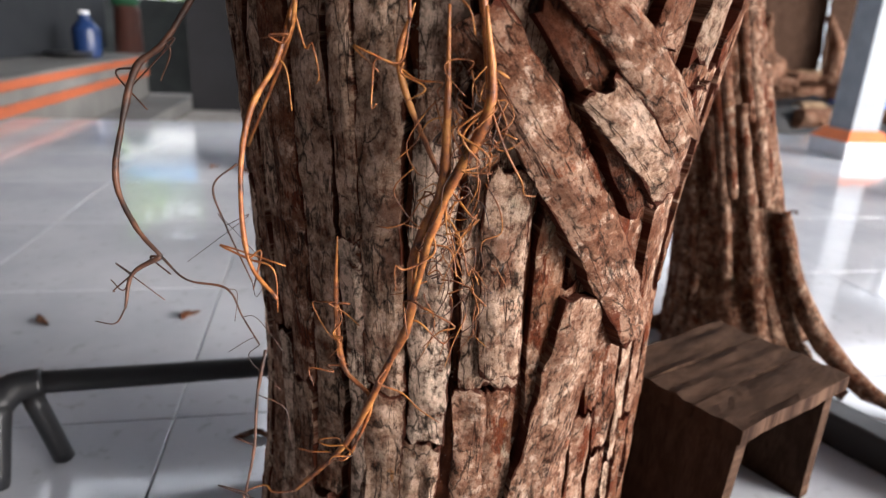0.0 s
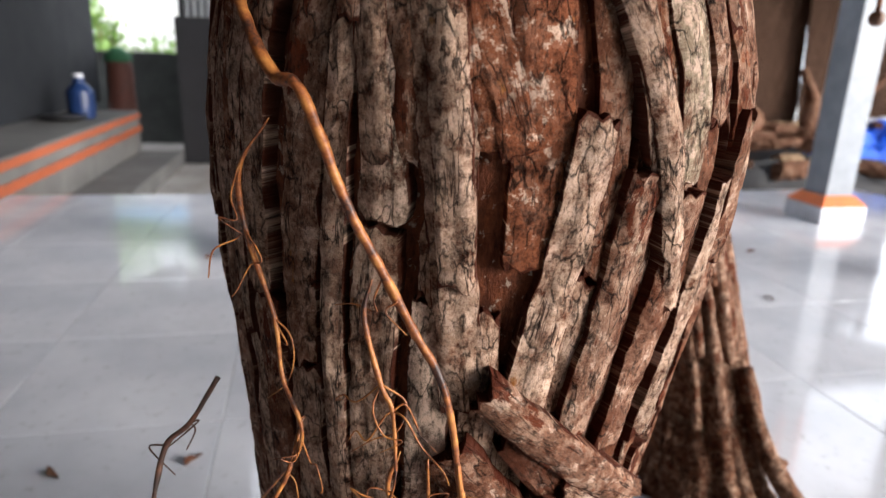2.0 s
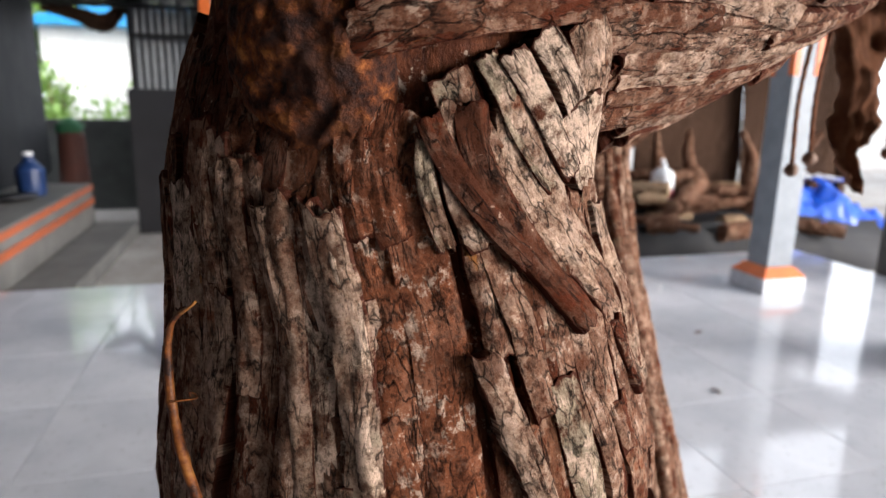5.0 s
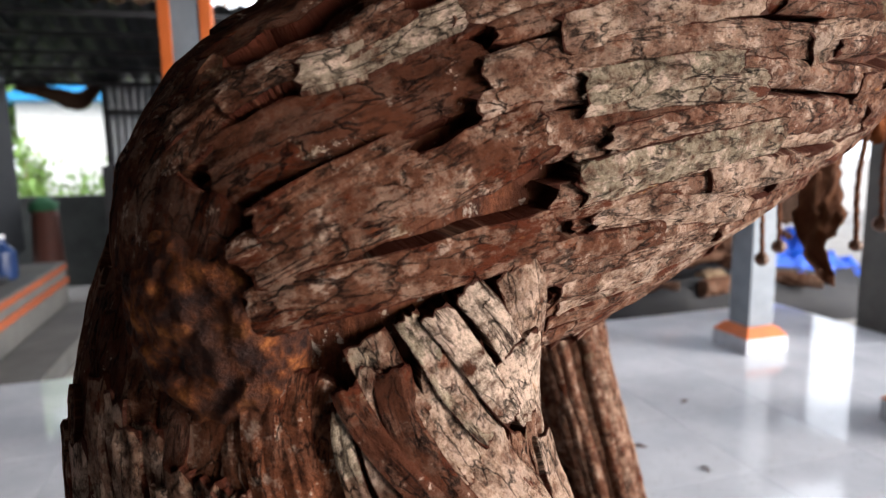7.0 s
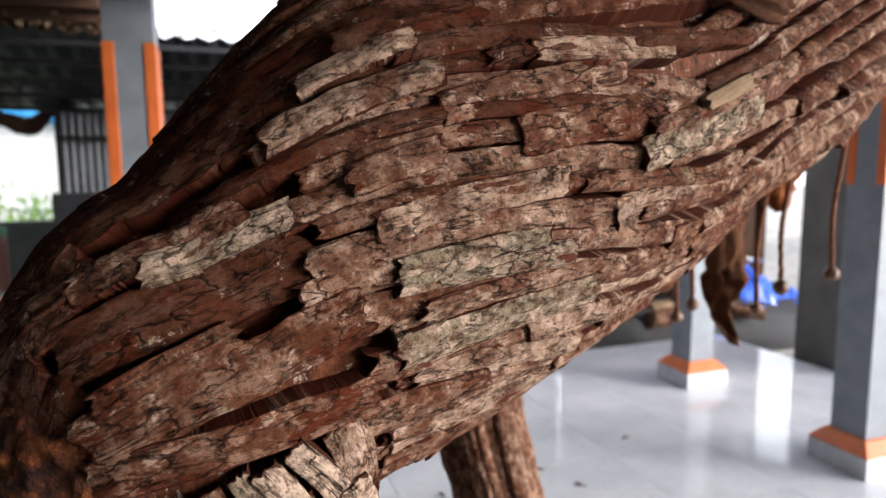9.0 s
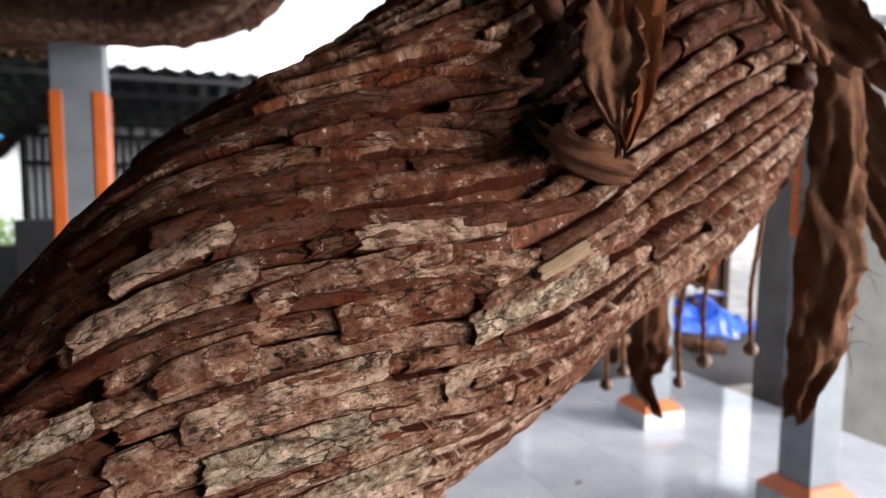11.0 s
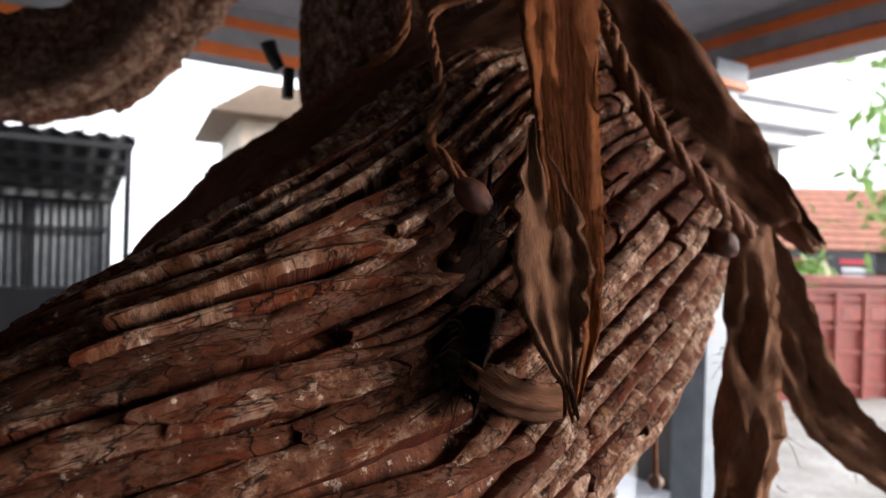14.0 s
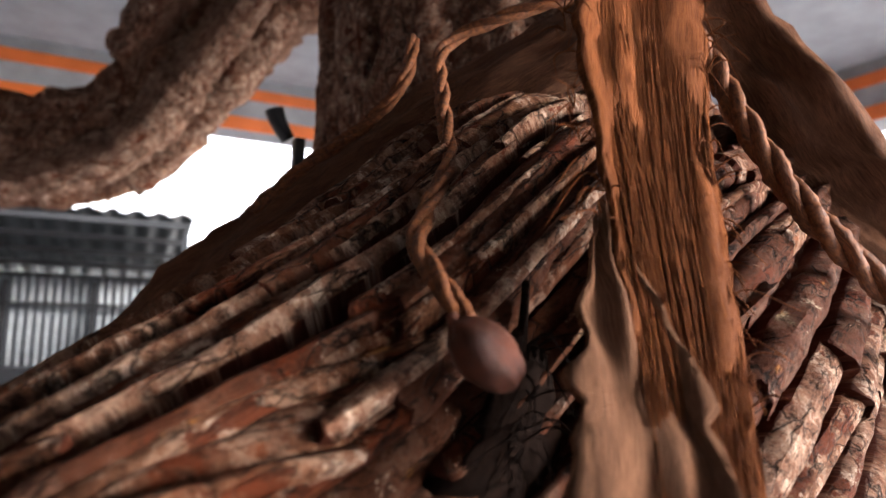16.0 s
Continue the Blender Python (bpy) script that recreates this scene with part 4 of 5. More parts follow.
c = cord("braided_cord", "braided orange-brown palm cord hanging from the waist", [(0.80, 1.12, 2.215), (0.70, 1.15, 2.19), (0.64, 1.163, 2.158), (0.632, 1.10, 2.083), (0.629, 1.045, 2.019), (0.602, 0.97, 1.957), (0.612, 0.925, 1.925), (0.622, 0.91, 1.907)], 0.0062)
cord("braided_cord", "pale braided cord tied along the hip", [(0.455, 1.30, 2.02), (0.507, 1.26, 2.058), (0.573, 1.22, 2.10), (0.607, 1.20, 2.14), (0.615, 1.22, 2.19)], 0.0065)
cord("braided_cord", "thick braided cord over the hip", [(0.87, 1.17, 2.22), (0.881, 1.13, 2.155), (0.894, 1.085, 2.069), (0.922, 1.06, 2.004), (0.966, 1.055, 1.958), (1.02, 1.06, 1.915), (1.09, 1.09, 1.88)], 0.0105)


def seed_pod(name, label, at, r, stretch, axis, material, group=""):
    ob = thing(name, label, "seed pod", group)
    bm = bmesh.new()
    bmesh.ops.create_uvsphere(bm, u_segments=28, v_segments=18, radius=1.0)
    q = Vector(axis).to_track_quat("Z", "Y").to_matrix()
    for v in bm.verts:
        p = v.co.copy()
        f = 1 + 0.05 * noise.fractal(p * 2.5 + Vector(at) * 7, 0.8, 2.0, 4) + 0.03 * math.sin(5 * math.atan2(p.y, p.x))
        tip = 1 - 0.25 * max(p.z, 0) ** 2
        v.co = Vector(at) + q @ Vector((p.x * r * f * tip, p.y * r * f * tip, p.z * r * stretch * f))
    part("shell", bm, material, ob, "", True)
    bm = tube([Vector(at) + q @ Vector((0, 0, r * stretch * 0.9)), Vector(at) + q @ Vector((0, 0.002, r * stretch * 1.15))], [r * 0.3, r * 0.2], 8, 0.2, m=3)
    part("stalk", bm, material, ob, "", True)
    return ob


seed_pod("seed_pod", "glossy dark red-brown seed pod on a braided cord", (0.628, 0.895, 1.893), 0.0145, 1.5, (-0.55, 0.25, 0.55), m_pod)
seed_pod("seed_pod", "dark round seed pod at the hip", (1.09, 1.15, 1.865), 0.02, 1.3, (-0.6, 0.2, 0.6), m_pod)
for x, y, z, top, r in ((1.397, 1.797, 1.262, 1.75, 0.02), (1.30, 1.86, 1.215, 1.7, 0.022), (1.211, 1.813, 1.168, 1.66, 0.016), (1.08, 2.02, 1.10, 1.7, 0.02), (1.14, 2.05, 1.13, 1.7, 0.02)):
    ob = seed_pod("nut_pendant", "round brown nut hanging on a thin cord", (x, y, z), r, 1.0, (0, 0, 1), m_nut, "hanging nuts")
    for i in range(3):
        part("cord_strand", braid([(x * 0.8 + 0.22, y, top + 0.12), (x + 0.02, y + 0.01, top), (x + 0.012, y, (top * 2 + z) / 3), (x - 0.006, y, (top + z * 2) / 3), (x, y, z + r * 0.9)], 0.006, i), m_cord, ob, "twisted brown cord", True)
sheath("skirt_sheath", "dark ragged palm sheath hanging behind the thigh", [(1.18, 1.86, 1.72), (1.15, 1.88, 1.5), (1.16, 1.86, 1.32), (1.13, 1.84, 1.16), (1.17, 1.83, 1.07)],
       [0.10, 0.075, 0.06, 0.035, 0.012], (1, 0.1, 0), m_leather, ripple=0.05, cols=11, curl=0.3, seed=31.0, fray=0.5, thick=0.006)
sheath("skirt_sheath", "dark ragged palm sheath hanging behind the thigh", [(1.38, 1.98, 1.72), (1.36, 1.98, 1.56), (1.33, 1.97, 1.42)],
       [0.09, 0.08, 0.03], (1, 0.1, 0), m_fibre, ripple=0.05, cols=11, curl=0.3, seed=37.0, fray=0.5, thick=0.006)

# thin air roots over the shin
ROOTS = (
    ((1.13, -39), (1.10, -50), (1.04, -47), (0.99, -37), (0.95, -29), (0.94, -23), (0.86, -14), (0.81, -8), (0.77, -3), (0.72, 3), (0.62, 8)),
    ((0.67, 1), (0.60, 2), (0.55, 2), (0.50, -2), (0.44, -3), (0.39, -8), (0.30, -18), (0.22, -33)),
    ((0.67, 6), (0.61, 8), (0.56, 4), (0.52, 1), (0.46, -2)),
    ((0.67, -4), (0.63, -6), (0.57, -0), (0.55, 3)),
    ((0.92, -28), (0.88, -35), (0.83, -34), (0.76, -28), (0.71, -27), (0.66, -23), (0.56, -39)),
    ((0.81, -9), (0.78, -10), (0.73, -7), (0.71, -5), (0.66, -4)),
    ((0.50, -18), (0.44, -19), (0.38, -18), (0.35, -12), (0.29, -17)),
)
for i, path in enumerate(ROOTS):
    lift = 0.016 + 0.006 * (i % 3)
    pts = []
    for z, a in path:
        p = shin_at(z, a)
        pts.append(p + (p - shin_in(z, a)).normalized() * (lift + 0.006 * noise.noise(p * 30)))
    ob = thing("air_root", "thin orange-brown air root clinging to the bark", "root", "air roots")
    r = 0.0038 if i == 0 else 0.0030 if i < 3 else 0.0019
    part("stem", tube(pts, [r * 0.3, r * 1.2, r * 1.3, r * 1.1, r, r * 0.7], 8, 0.25, seed=i, freq=60, m=9), m_root, ob, "", True)
    rr = random.Random(i)
    for j in range(7 if i else 3):
        z, a = path[rr.randrange(1, len(path))]
        p = shin_at(z, a) + (shin_at(z, a) - shin_in(z, a)).normalized() * lift
        q = [p]
        for s_i in range(4):
            q.append(q[-1] + Vector((rr.uniform(-0.02, 0.02), rr.uniform(-0.008, 0.006), rr.uniform(-0.026, 0.006))))
        part("rootlet", tube(q, [0.0009, 0.0008, 0.0004], 5, m=5), m_root, ob, "", True)
# a bearded tangle of fine rootlets
ob = thing("root_tangle", "tangle of fine reddish rootlets on the bark", "root", "air roots")
rr = random.Random(5)
for j in range(64):
    z, a = rr.uniform(0.46, 0.64), rr.gauss(4, 4)
    p = shin_at(z, a) + Vector((0, -0.018, 0))
    q = [p]
    for s_i in range(4):
        q.append(q[-1] + Vector((rr.uniform(-0.014, 0.014), rr.uniform(-0.006, 0.005), rr.uniform(-0.026, 0.008))))
    part("rootlet", tube(q, [0.0007, 0.0006, 0.0003], 4, m=4), m_root if j % 3 else m_darkroot, ob, "", True)
# roots that hang free beside the shin
for pts, r, mat in (
    ([(-0.096, 0.62, 0.676), (-0.118, 0.604, 0.636), (-0.138, 0.595, 0.616), (-0.145, 0.58, 0.574), (-0.146, 0.566, 0.533), (-0.128, 0.557, 0.5), (-0.106, 0.552, 0.479)], 0.0026, m_darkroot),
    ([(-0.106, 0.552, 0.479), (-0.127, 0.545, 0.465), (-0.13, 0.536, 0.44)], 0.0018, m_darkroot),
    ([(-0.106, 0.552, 0.479), (-0.085, 0.549, 0.463), (-0.054, 0.551, 0.458), (-0.04, 0.546, 0.438), (-0.025, 0.541, 0.418)], 0.0009, m_darkroot),
    ([(0.002, 0.568, 0.677), (-0.007, 0.552, 0.632), (-0.023, 0.538, 0.595), (-0.025, 0.523, 0.551), (-0.015, 0.507, 0.501), (0.007, 0.501, 0.476)], 0.0021, m_root),
    ([(-0.037, 0.545, 0.558), (-0.052, 0.537, 0.542), (-0.041, 0.53, 0.516), (-0.019, 0.52, 0.479)], 0.0008, m_darkroot),
    ([(0.002, 0.489, 0.443), (-0.001, 0.479, 0.414), (-0.0, 0.468, 0.381), (-0.003, 0.457, 0.351)], 0.0012, m_darkroot),
):
    ob = thing("air_root", "thin twisted air root hanging free beside the leg", "root", "air roots")
    part("stem", tube(pts, [r, r, r * 0.9, r * 0.7], 7, 0.3, seed=r * 999, freq=70, m=8), mat, ob, "", True)
    rr = random.Random(int(r * 1e5))
    for j in range(4):
        p = Vector(pts[rr.randrange(1, len(pts))])
        q = [p, p + Vector((rr.uniform(-0.02, 0.02), 0, rr.uniform(-0.015, 0.01))), p + Vector((rr.uniform(-0.035, 0.035), 0, rr.uniform(-0.04, 0.0)))]
        part("rootlet", tube(q, [r * 0.4, r * 0.25], 5, m=5), mat, ob, "", True)

# ---- things on the pavilion floor ----
stool = thing("wooden_stool", "low rough brown wooden stool with slab sides", "stool", at=(0.485, 0.99, 0), turn=42)
for i in range(3):
    part("seat_board", ribbon([(-0.135, -0.07 + 0.07 * i, 0.205), (0, -0.07 + 0.07 * i, 0.205), (0.135, -0.07 + 0.07 * i, 0.205)], [0.034, 0.034], (0, 1, 0), thick=0.022, ripple=0.004, cols=6, seed=i * 2.0, fray=0.1), m_wood, stool)
for x in (-0.11, 0.11):
    part("side_board", ribbon([(x * 1.12, 0, 0.0), (x * 1.05, 0, 0.1), (x, 0, 0.193)], [0.09, 0.092, 0.094], (0, 1, 0), thick=0.022, ripple=0.003, cols=6, seed=x), m_wood, stool)
part("stretcher", slab((0.2, 0.018, 0.06), (0, 0.06, 0.12), 0.003), m_wood, stool)
rack = thing("steel_frame", "black steel pipe frame lying on the floor", "frame", at=(0, 0, 0))
part("top_rail", tube([(-0.52, 0.87, 0.135), (-0.36, 0.95, 0.125), (-0.18, 1.03, 0.12)], [0.017, 0.017], 12, 0.03, m=5), m_black, rack, "", True)
part("elbow", tube([(-0.56, 0.82, 0.10), (-0.545, 0.85, 0.13), (-0.51, 0.875, 0.136)], [0.022, 0.024, 0.02], 12, 0.03), m_black, rack, "", True)
part("leg", tube([(-0.55, 0.83, 0.12), (-0.55, 0.80, 0.0)], [0.019, 0.019], 12), m_black, rack, "", True)
part("leg", tube([(-0.52, 0.86, 0.12), (-0.50, 0.88, 0.0)], [0.015, 0.015], 12), m_black, rack, "", True)
part("cross_rail", tube([(-0.56, 0.83, 0.08), (-0.75, 0.74, 0.08), (-0.95, 0.66, 0.02)], [0.015, 0.015], 12), m_black, rack, "", True)
block = thing("timber_offcut", "dark timber beam offcut lying on the floor", "timber", at=(0.79, 1.13, 0.031), turn=-52)
part("beam", slab((0.34, 0.06, 0.06), (0, 0, 0), 0.006), m_black, block)
litter = thing("bark_chip", "small broken bark chip on the floor", "bark chip", "bark chips on the floor", at=(-0.26, 0.98, 0.004))
part("chip", ribbon([(0, 0, 0), (0.02, 0.008, 0.004), (0.045, 0.01, 0)], [0.004, 0.009, 0.003], (0, 1, 0), thick=0.003, cols=5, fray=0.4), m_plate, litter, "", True)
for i in range(22):
    cr = random.Random(i)
    copy_thing(litter, pose(cr.uniform(-1.6, 1.6), cr.uniform(1.0, 3.8), 0.004, 0, 0, cr.uniform(0, 360)))

# ---- the yard behind: heap of timber, tarpaulin ----
heap = random.Random(3)
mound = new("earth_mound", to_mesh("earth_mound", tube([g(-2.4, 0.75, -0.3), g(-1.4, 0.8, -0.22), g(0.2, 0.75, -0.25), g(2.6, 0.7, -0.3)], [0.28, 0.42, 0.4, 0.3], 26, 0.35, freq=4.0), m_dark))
tagged(mound, "low dark mound of earth and wood waste", "mound")
for i in range(34):
    x, y = heap.uniform(-1.7, 1.0), heap.uniform(0.35, 1.4)
    z = 0.05 + 0.34 * (y - 0.35) + heap.uniform(-0.05, 0.22)
    a = heap.uniform(-0.7, 0.7) + (1.5 if heap.random() < 0.2 else 0)
    ln, r = heap.uniform(0.25, 0.8), heap.uniform(0.03, 0.09)
    d = Vector((math.cos(a), math.sin(a), heap.uniform(-0.15, 0.2))) * ln / 2
    c = g(x, y, z)
    ob = thing("log", "rough split log in the waste timber heap", "log", "timber heap")
    pale = heap.random() < 0.3
    part("wood", tube([c - d, c + Vector((0, 0, 0.01)), c + d], [r, r * 1.05, r * 0.9], 12, 0.22, seed=i, freq=14), m_cut if pale else m_limb, ob, "", False)
for i in range(11):
    x, y = -2.7 + 0.5 * i, 2.0 + heap.uniform(-0.1, 0.25)
    ob = thing("weathered_board", "dark weathered board standing behind the heap", "board", "boards behind the heap")
    part("board", ribbon([g(x, y, -0.36), g(x + heap.uniform(-0.06, 0.06), y, 0.6), g(x + heap.uniform(-0.1, 0.1), y + 0.1, heap.uniform(2.2, 2.5))], [0.28, 0.29, 0.28], tuple(g(1, 0) - g(0, 0)), thick=0.03, ripple=0.02, cols=6, seed=i), m_wood, ob)
for i in range(6):
    x = -1.5 + 0.5 * i
    ob = thing("gnarled_root_stump", "gnarled brown root stump in the heap", "stump", "timber heap")
    c = g(x, 1.3 + heap.uniform(-0.1, 0.2), 0.35)
    part("wood", tube([c + Vector((0, 0, -0.5)), c, c + Vector((heap.uniform(-0.2, 0.2), 0.05, 0.3)), c + Vector((heap.uniform(-0.35, 0.35), 0, 0.62))], [0.11, 0.09, 0.07, 0.03], 12, 0.4, seed=i * 7, freq=9), m_limb, ob, "", True)
leanto = thing("leanto_roof", "dark old timber lean-to roof over the heap", "roof", at=CORNER, turn=TURN)
part("boards", slab((5.4, 2.2, 0.05), (-0.1, 1.7, 2.42), 0.01, (8, 0, 0)), m_wood, leanto)
for x in (-2.6, 2.4):
    part("post", slab((0.1, 0.1, 2.7), (x, 1.9, 0.95), 0.01), m_wood, leanto)
can = thing("white_plastic_can", "white plastic can with a pink label", "can", at=(2.02, 6.55, 0.28), turn=20)
part("body", tube([(0, 0, 0), (0, 0, 0.16), (0, 0, 0.30), (0, 0, 0.36)], [0.11, 0.115, 0.11, 0.04], 20), m_sheet, can, "", True)
part("neck", tube([(0.03, 0, 0.33), (-0.02, 0, 0.44)], [0.03, 0.02], 12), m_sheet, can, "", True)
part("label", tube([(0, 0, 0.07), (0, 0, 0.15)], [0.1175, 0.118], 20), m_pink, can, "pink paper label", True)
tarp = thing("blue_tarpaulin", "crumpled bright blue tarpaulin over the heap", "tarpaulin")
bm = bmesh.new()
bmesh.ops.create_grid(bm, x_segments=60, y_segments=44, size=1.0)
for v in bm.verts:
    p = v.co.copy()
    hgt = 0.5 * math.exp(-(p.x ** 2 * 1.2 + (p.y + 0.1) ** 2 * 2.0))
    fold = 0.10 * noise.fractal(Vector((p.x * 2.6, p.y * 2.6, 3.0)), 0.7, 2.0, 4) + 0.05 * math.sin(9 * p.x + 5 * noise.noise(p * 2))
    v.co = g(1.15 + p.x * 0.85, 1.15 + p.y * 0.55, -0.08 + hgt + fold)
part("sheet", bm, m_tarp, tarp, "", True)
cover = thing("white_plastic_sheet", "white plastic sheet thrown over the tarpaulin", "sheet")
bm = bmesh.new()
bmesh.ops.create_grid(bm, x_segments=30, y_segments=20, size=1.0)
for v in bm.verts:
    p = v.co.copy()
    v.co = g(1.25 + p.x * 0.5, 1.45 + p.y * 0.28, 0.47 + 0.07 * p.x - 0.12 * p.x ** 2 + 0.05 * noise.fractal(p * 2.4, 0.7, 2.0, 4))
part("sheet", bm, m_sheet, cover, "", True)

# ---- the house on the far side, its raised terrace ----
terrace = thing("terrace", "raised concrete terrace with orange painted bands", "terrace", kind="structure", at=CORNER, turn=TURN)
part("platform", slab((6.0, 9.6, 0.61), (-9.47, -1.25, -0.055), 0.01), m_concrete, terrace)
part("band", slab((0.02, 9.6, 0.06), (-6.465, -1.25, 0.20), 0.004), m_orange_shade, terrace, "orange painted band")
part("band", slab((0.02, 9.6, 0.07), (-6.465, -1.25, 0.05), 0.004), m_orange_shade, terrace, "orange painted band")
part("step", slab((0.45, 3.4, 0.16), (-6.22, 1.75, -0.28), 0.01), m_concrete, terrace, "concrete step")
wall_w = new("wall_west", to_mesh("wall_west", slab((0.2, 14.0, 3.4), (-7.28, -2.3, 1.95), 0.01), m_grey_shade, False))
wall_w.matrix_basis = GRID
tagged(wall_w, "plain grey painted house wall", "wall", kind="structure")
eave = thing("house_eave", "dark tiled eave of the house over the terrace", "eave", kind="structure", at=CORNER, turn=TURN)
part("soffit", slab((3.0, 11.7, 0.08), (-8.25, -3.65, 2.60), 0.01, (0, 10, 0)), m_wood, eave)
part("fascia", slab((0.04, 11.7, 0.16), (-6.75, -3.65, 2.36), 0.008), m_wood, eave)
for i in range(12):
    part("rafter", slab((2.6, 0.06, 0.08), (-8.1, -9.2 + 1.0 * i, 2.50), 0.006, (0, 10, 0)), m_wood, eave)
# unseen wall behind the camera, added to keep out light from the front
wall_s = new("wall_south", to_mesh("wall_south", slab((7.6, 0.2, 3.5), (-5.4, -9.4, 1.4), 0.01), m_grey_shade, False))
wall_s.matrix_basis = GRID
tagged(wall_s, "unseen grey wall added to cut light from the front", "wall", kind="structure")
upper = thing("roof_soffit", "dark old timber soffit bridging house and shed", "soffit", kind="structure", at=CORNER, turn=TURN)
part("boarding", slab((2.1, 3.3, 0.06), (-6.22, 1.95, 3.02), 0.01), m_wood, upper)
for i in range(6):
    part("joist", slab((2.1, 0.06, 0.1), (-6.22, 0.5 + 0.58 * i, 2.94), 0.006), m_wood, upper)
jug = thing("blue_water_jug", "blue plastic water jug standing on the terrace", "jug", at=tuple(g(-6.78, 2.6, 0.25)))
part("body", tube([(0, 0, 0), (0, 0, 0.1), (0, 0, 0.26), (0, 0, 0.34), (0, 0, 0.40)], [0.12, 0.13, 0.13, 0.06, 0.045], 20), m_navy, jug, "", True)
part("cap", tube([(0, 0, 0.40), (0, 0, 0.43)], [0.05, 0.045], 16), m_sheet, jug, "pale cap", True)
tray = thing("dark_tray", "dark shallow tray on the terrace", "tray", at=tuple(g(-6.85, 2.25, 0.26)))
part("dish", tube([(0, 0, 0), (0, 0, 0.02), (0, 0, 0.045)], [0.14, 0.2, 0.22], 20), m_black, tray, "", True)
post = thing("red_brown_post", "red-brown round post with a green cloth top", "post", at=tuple(g(-6.85, 4.4, -0.36)))
part("trunk", tube([(0, 0, 0), (0, 0, 0.6), (0.01, 0, 1.15)], [0.16, 0.165, 0.15], 16, 0.06), plain("dark_red_brown_paint", (0.10, 0.03, 0.02), 0.7), post, "", True)
part("cloth", tube([(0, 0, 1.13), (0, 0, 1.22), (0, 0, 1.3)], [0.17, 0.15, 0.05], 16, 0.15), m_green, post, "green cloth cover", True)
low = new("garden_wall", to_mesh("garden_wall", slab((8.0, 0.18, 1.25), (-9.2, 5.4, 0.26), 0.01), plain("dark_grey_concrete", (0.055, 0.058, 0.055), 0.9, vary=0.4, scale=3, bump=0.4, spec=0.2), False))
low.matrix_basis = GRID
tagged(low, "low grey concrete garden wall", "wall", kind="structure")
# the wall stands in deep shade, which its near-black colour carries
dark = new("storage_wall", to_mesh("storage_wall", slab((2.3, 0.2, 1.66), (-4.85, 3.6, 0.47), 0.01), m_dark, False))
dark.matrix_basis = GRID
tagged(dark, "concrete storage wall with its deep shade in the colour", "wall", kind="structure")

# ---- shed with a corrugated roof ----
shed = thing("shed", "open shed with dark corrugated roof and zinc sheet wall", "shed", at=CORNER, turn=TURN)


def corrugated(w, h, pitch=0.09, depth=0.014):
    """A corrugated sheet in x and z, its waves running upwards."""
    bm = bmesh.new()
    n = int(w / pitch * 8)
    rows = [[bm.verts.new((-w / 2 + w * i / n, depth * math.sin(math.tau * (w * i / n) / pitch), z)) for i in range(n + 1)] for z in (0, h)]
    rows += [[bm.verts.new((v.co.x, v.co.y + 0.004, v.co.z)) for v in r] for r in rows]
    for r0, r1 in ((rows[0], rows[1]), (rows[3], rows[2])):
        for i in range(n):
            bm.faces.new((r0[i], r0[i + 1], r1[i + 1], r1[i]))
    return bm


wall = part("zinc_wall", corrugated(2.6, 2.64), m_zinc, shed, "corrugated zinc sheet wall", True)
wall.matrix_basis = pose(-4.82, 4.65, -0.36)
roof = part("roof", corrugated(3.65, 2.5, 0.2, 0.02), m_roofsheet, shed, "dark corrugated roofing", True)
roof.matrix_basis = pose(-5.33, 2.3, 2.82, -102, 0, 0)
for i in range(5):
    part("purlin", slab((3.6, 0.05, 0.05), (-5.33, 2.4 + 0.52 * i, 2.73 - 0.11 * i), 0.004), m_black, shed)
for x in (-6.1, -3.56):
    if x > -4:
        part("post", slab((0.06, 0.06, 3.1), (x, 2.45, 1.18), 0.004), m_black, shed)
    part("post", slab((0.05, 0.05, 2.7), (x, 4.58, 0.95), 0.004), m_black, shed)
for x in (-5.3, -4.4):
    part("stud", slab((0.05, 0.05, 2.6), (x, 4.56, 0.93), 0.004), m_black, shed)
for z in (1.05, 1.95):
    part("rail", slab((2.5, 0.05, 0.05), (-4.83, 4.54, z), 0.004), m_black, shed)
part("sagging_edge", ribbon([(-7.1, 4.72, 2.27), (-6.75, 4.74, 2.20), (-6.42, 4.76, 2.10), (-6.18, 4.74, 2.27), (-5.9, 4.72, 2.26)], [0.05, 0.08, 0.12, 0.06, 0.03], (0, 0.2, 1), thick=0.05, ripple=0.03, cols=7, seed=3.0, fray=0.6), m_wood, shed, "ragged dark edge of old roofing", True)
thatch = thing("dry_leaf_litter", "dry pale leaf litter along the shed roof's edge", "leaf litter", kind="stuff")
bm = bmesh.new()
lr = random.Random(12)
for i in range(420):
    c = Vector((lr.uniform(-7.1, -3.5), lr.uniform(2.2, 2.7), 2.86 + lr.uniform(-0.03, 0.10)))
    s2 = lr.uniform(0.02, 0.055)
    rot = Euler((lr.uniform(-1, 1), lr.uniform(-1, 1), lr.uniform(0, 6))).to_matrix()
    vs = [bm.verts.new(c + rot @ Vector(q)) for q in ((-s2, 0, 0), (0, -s2 * 0.4, s2 * 0.15), (s2, 0, 0), (0, s2 * 0.4, s2 * 0.15))]
    bm.faces.new(vs)
part("leaves", bm, m_cut, thatch)
thatch.matrix_basis = GRID


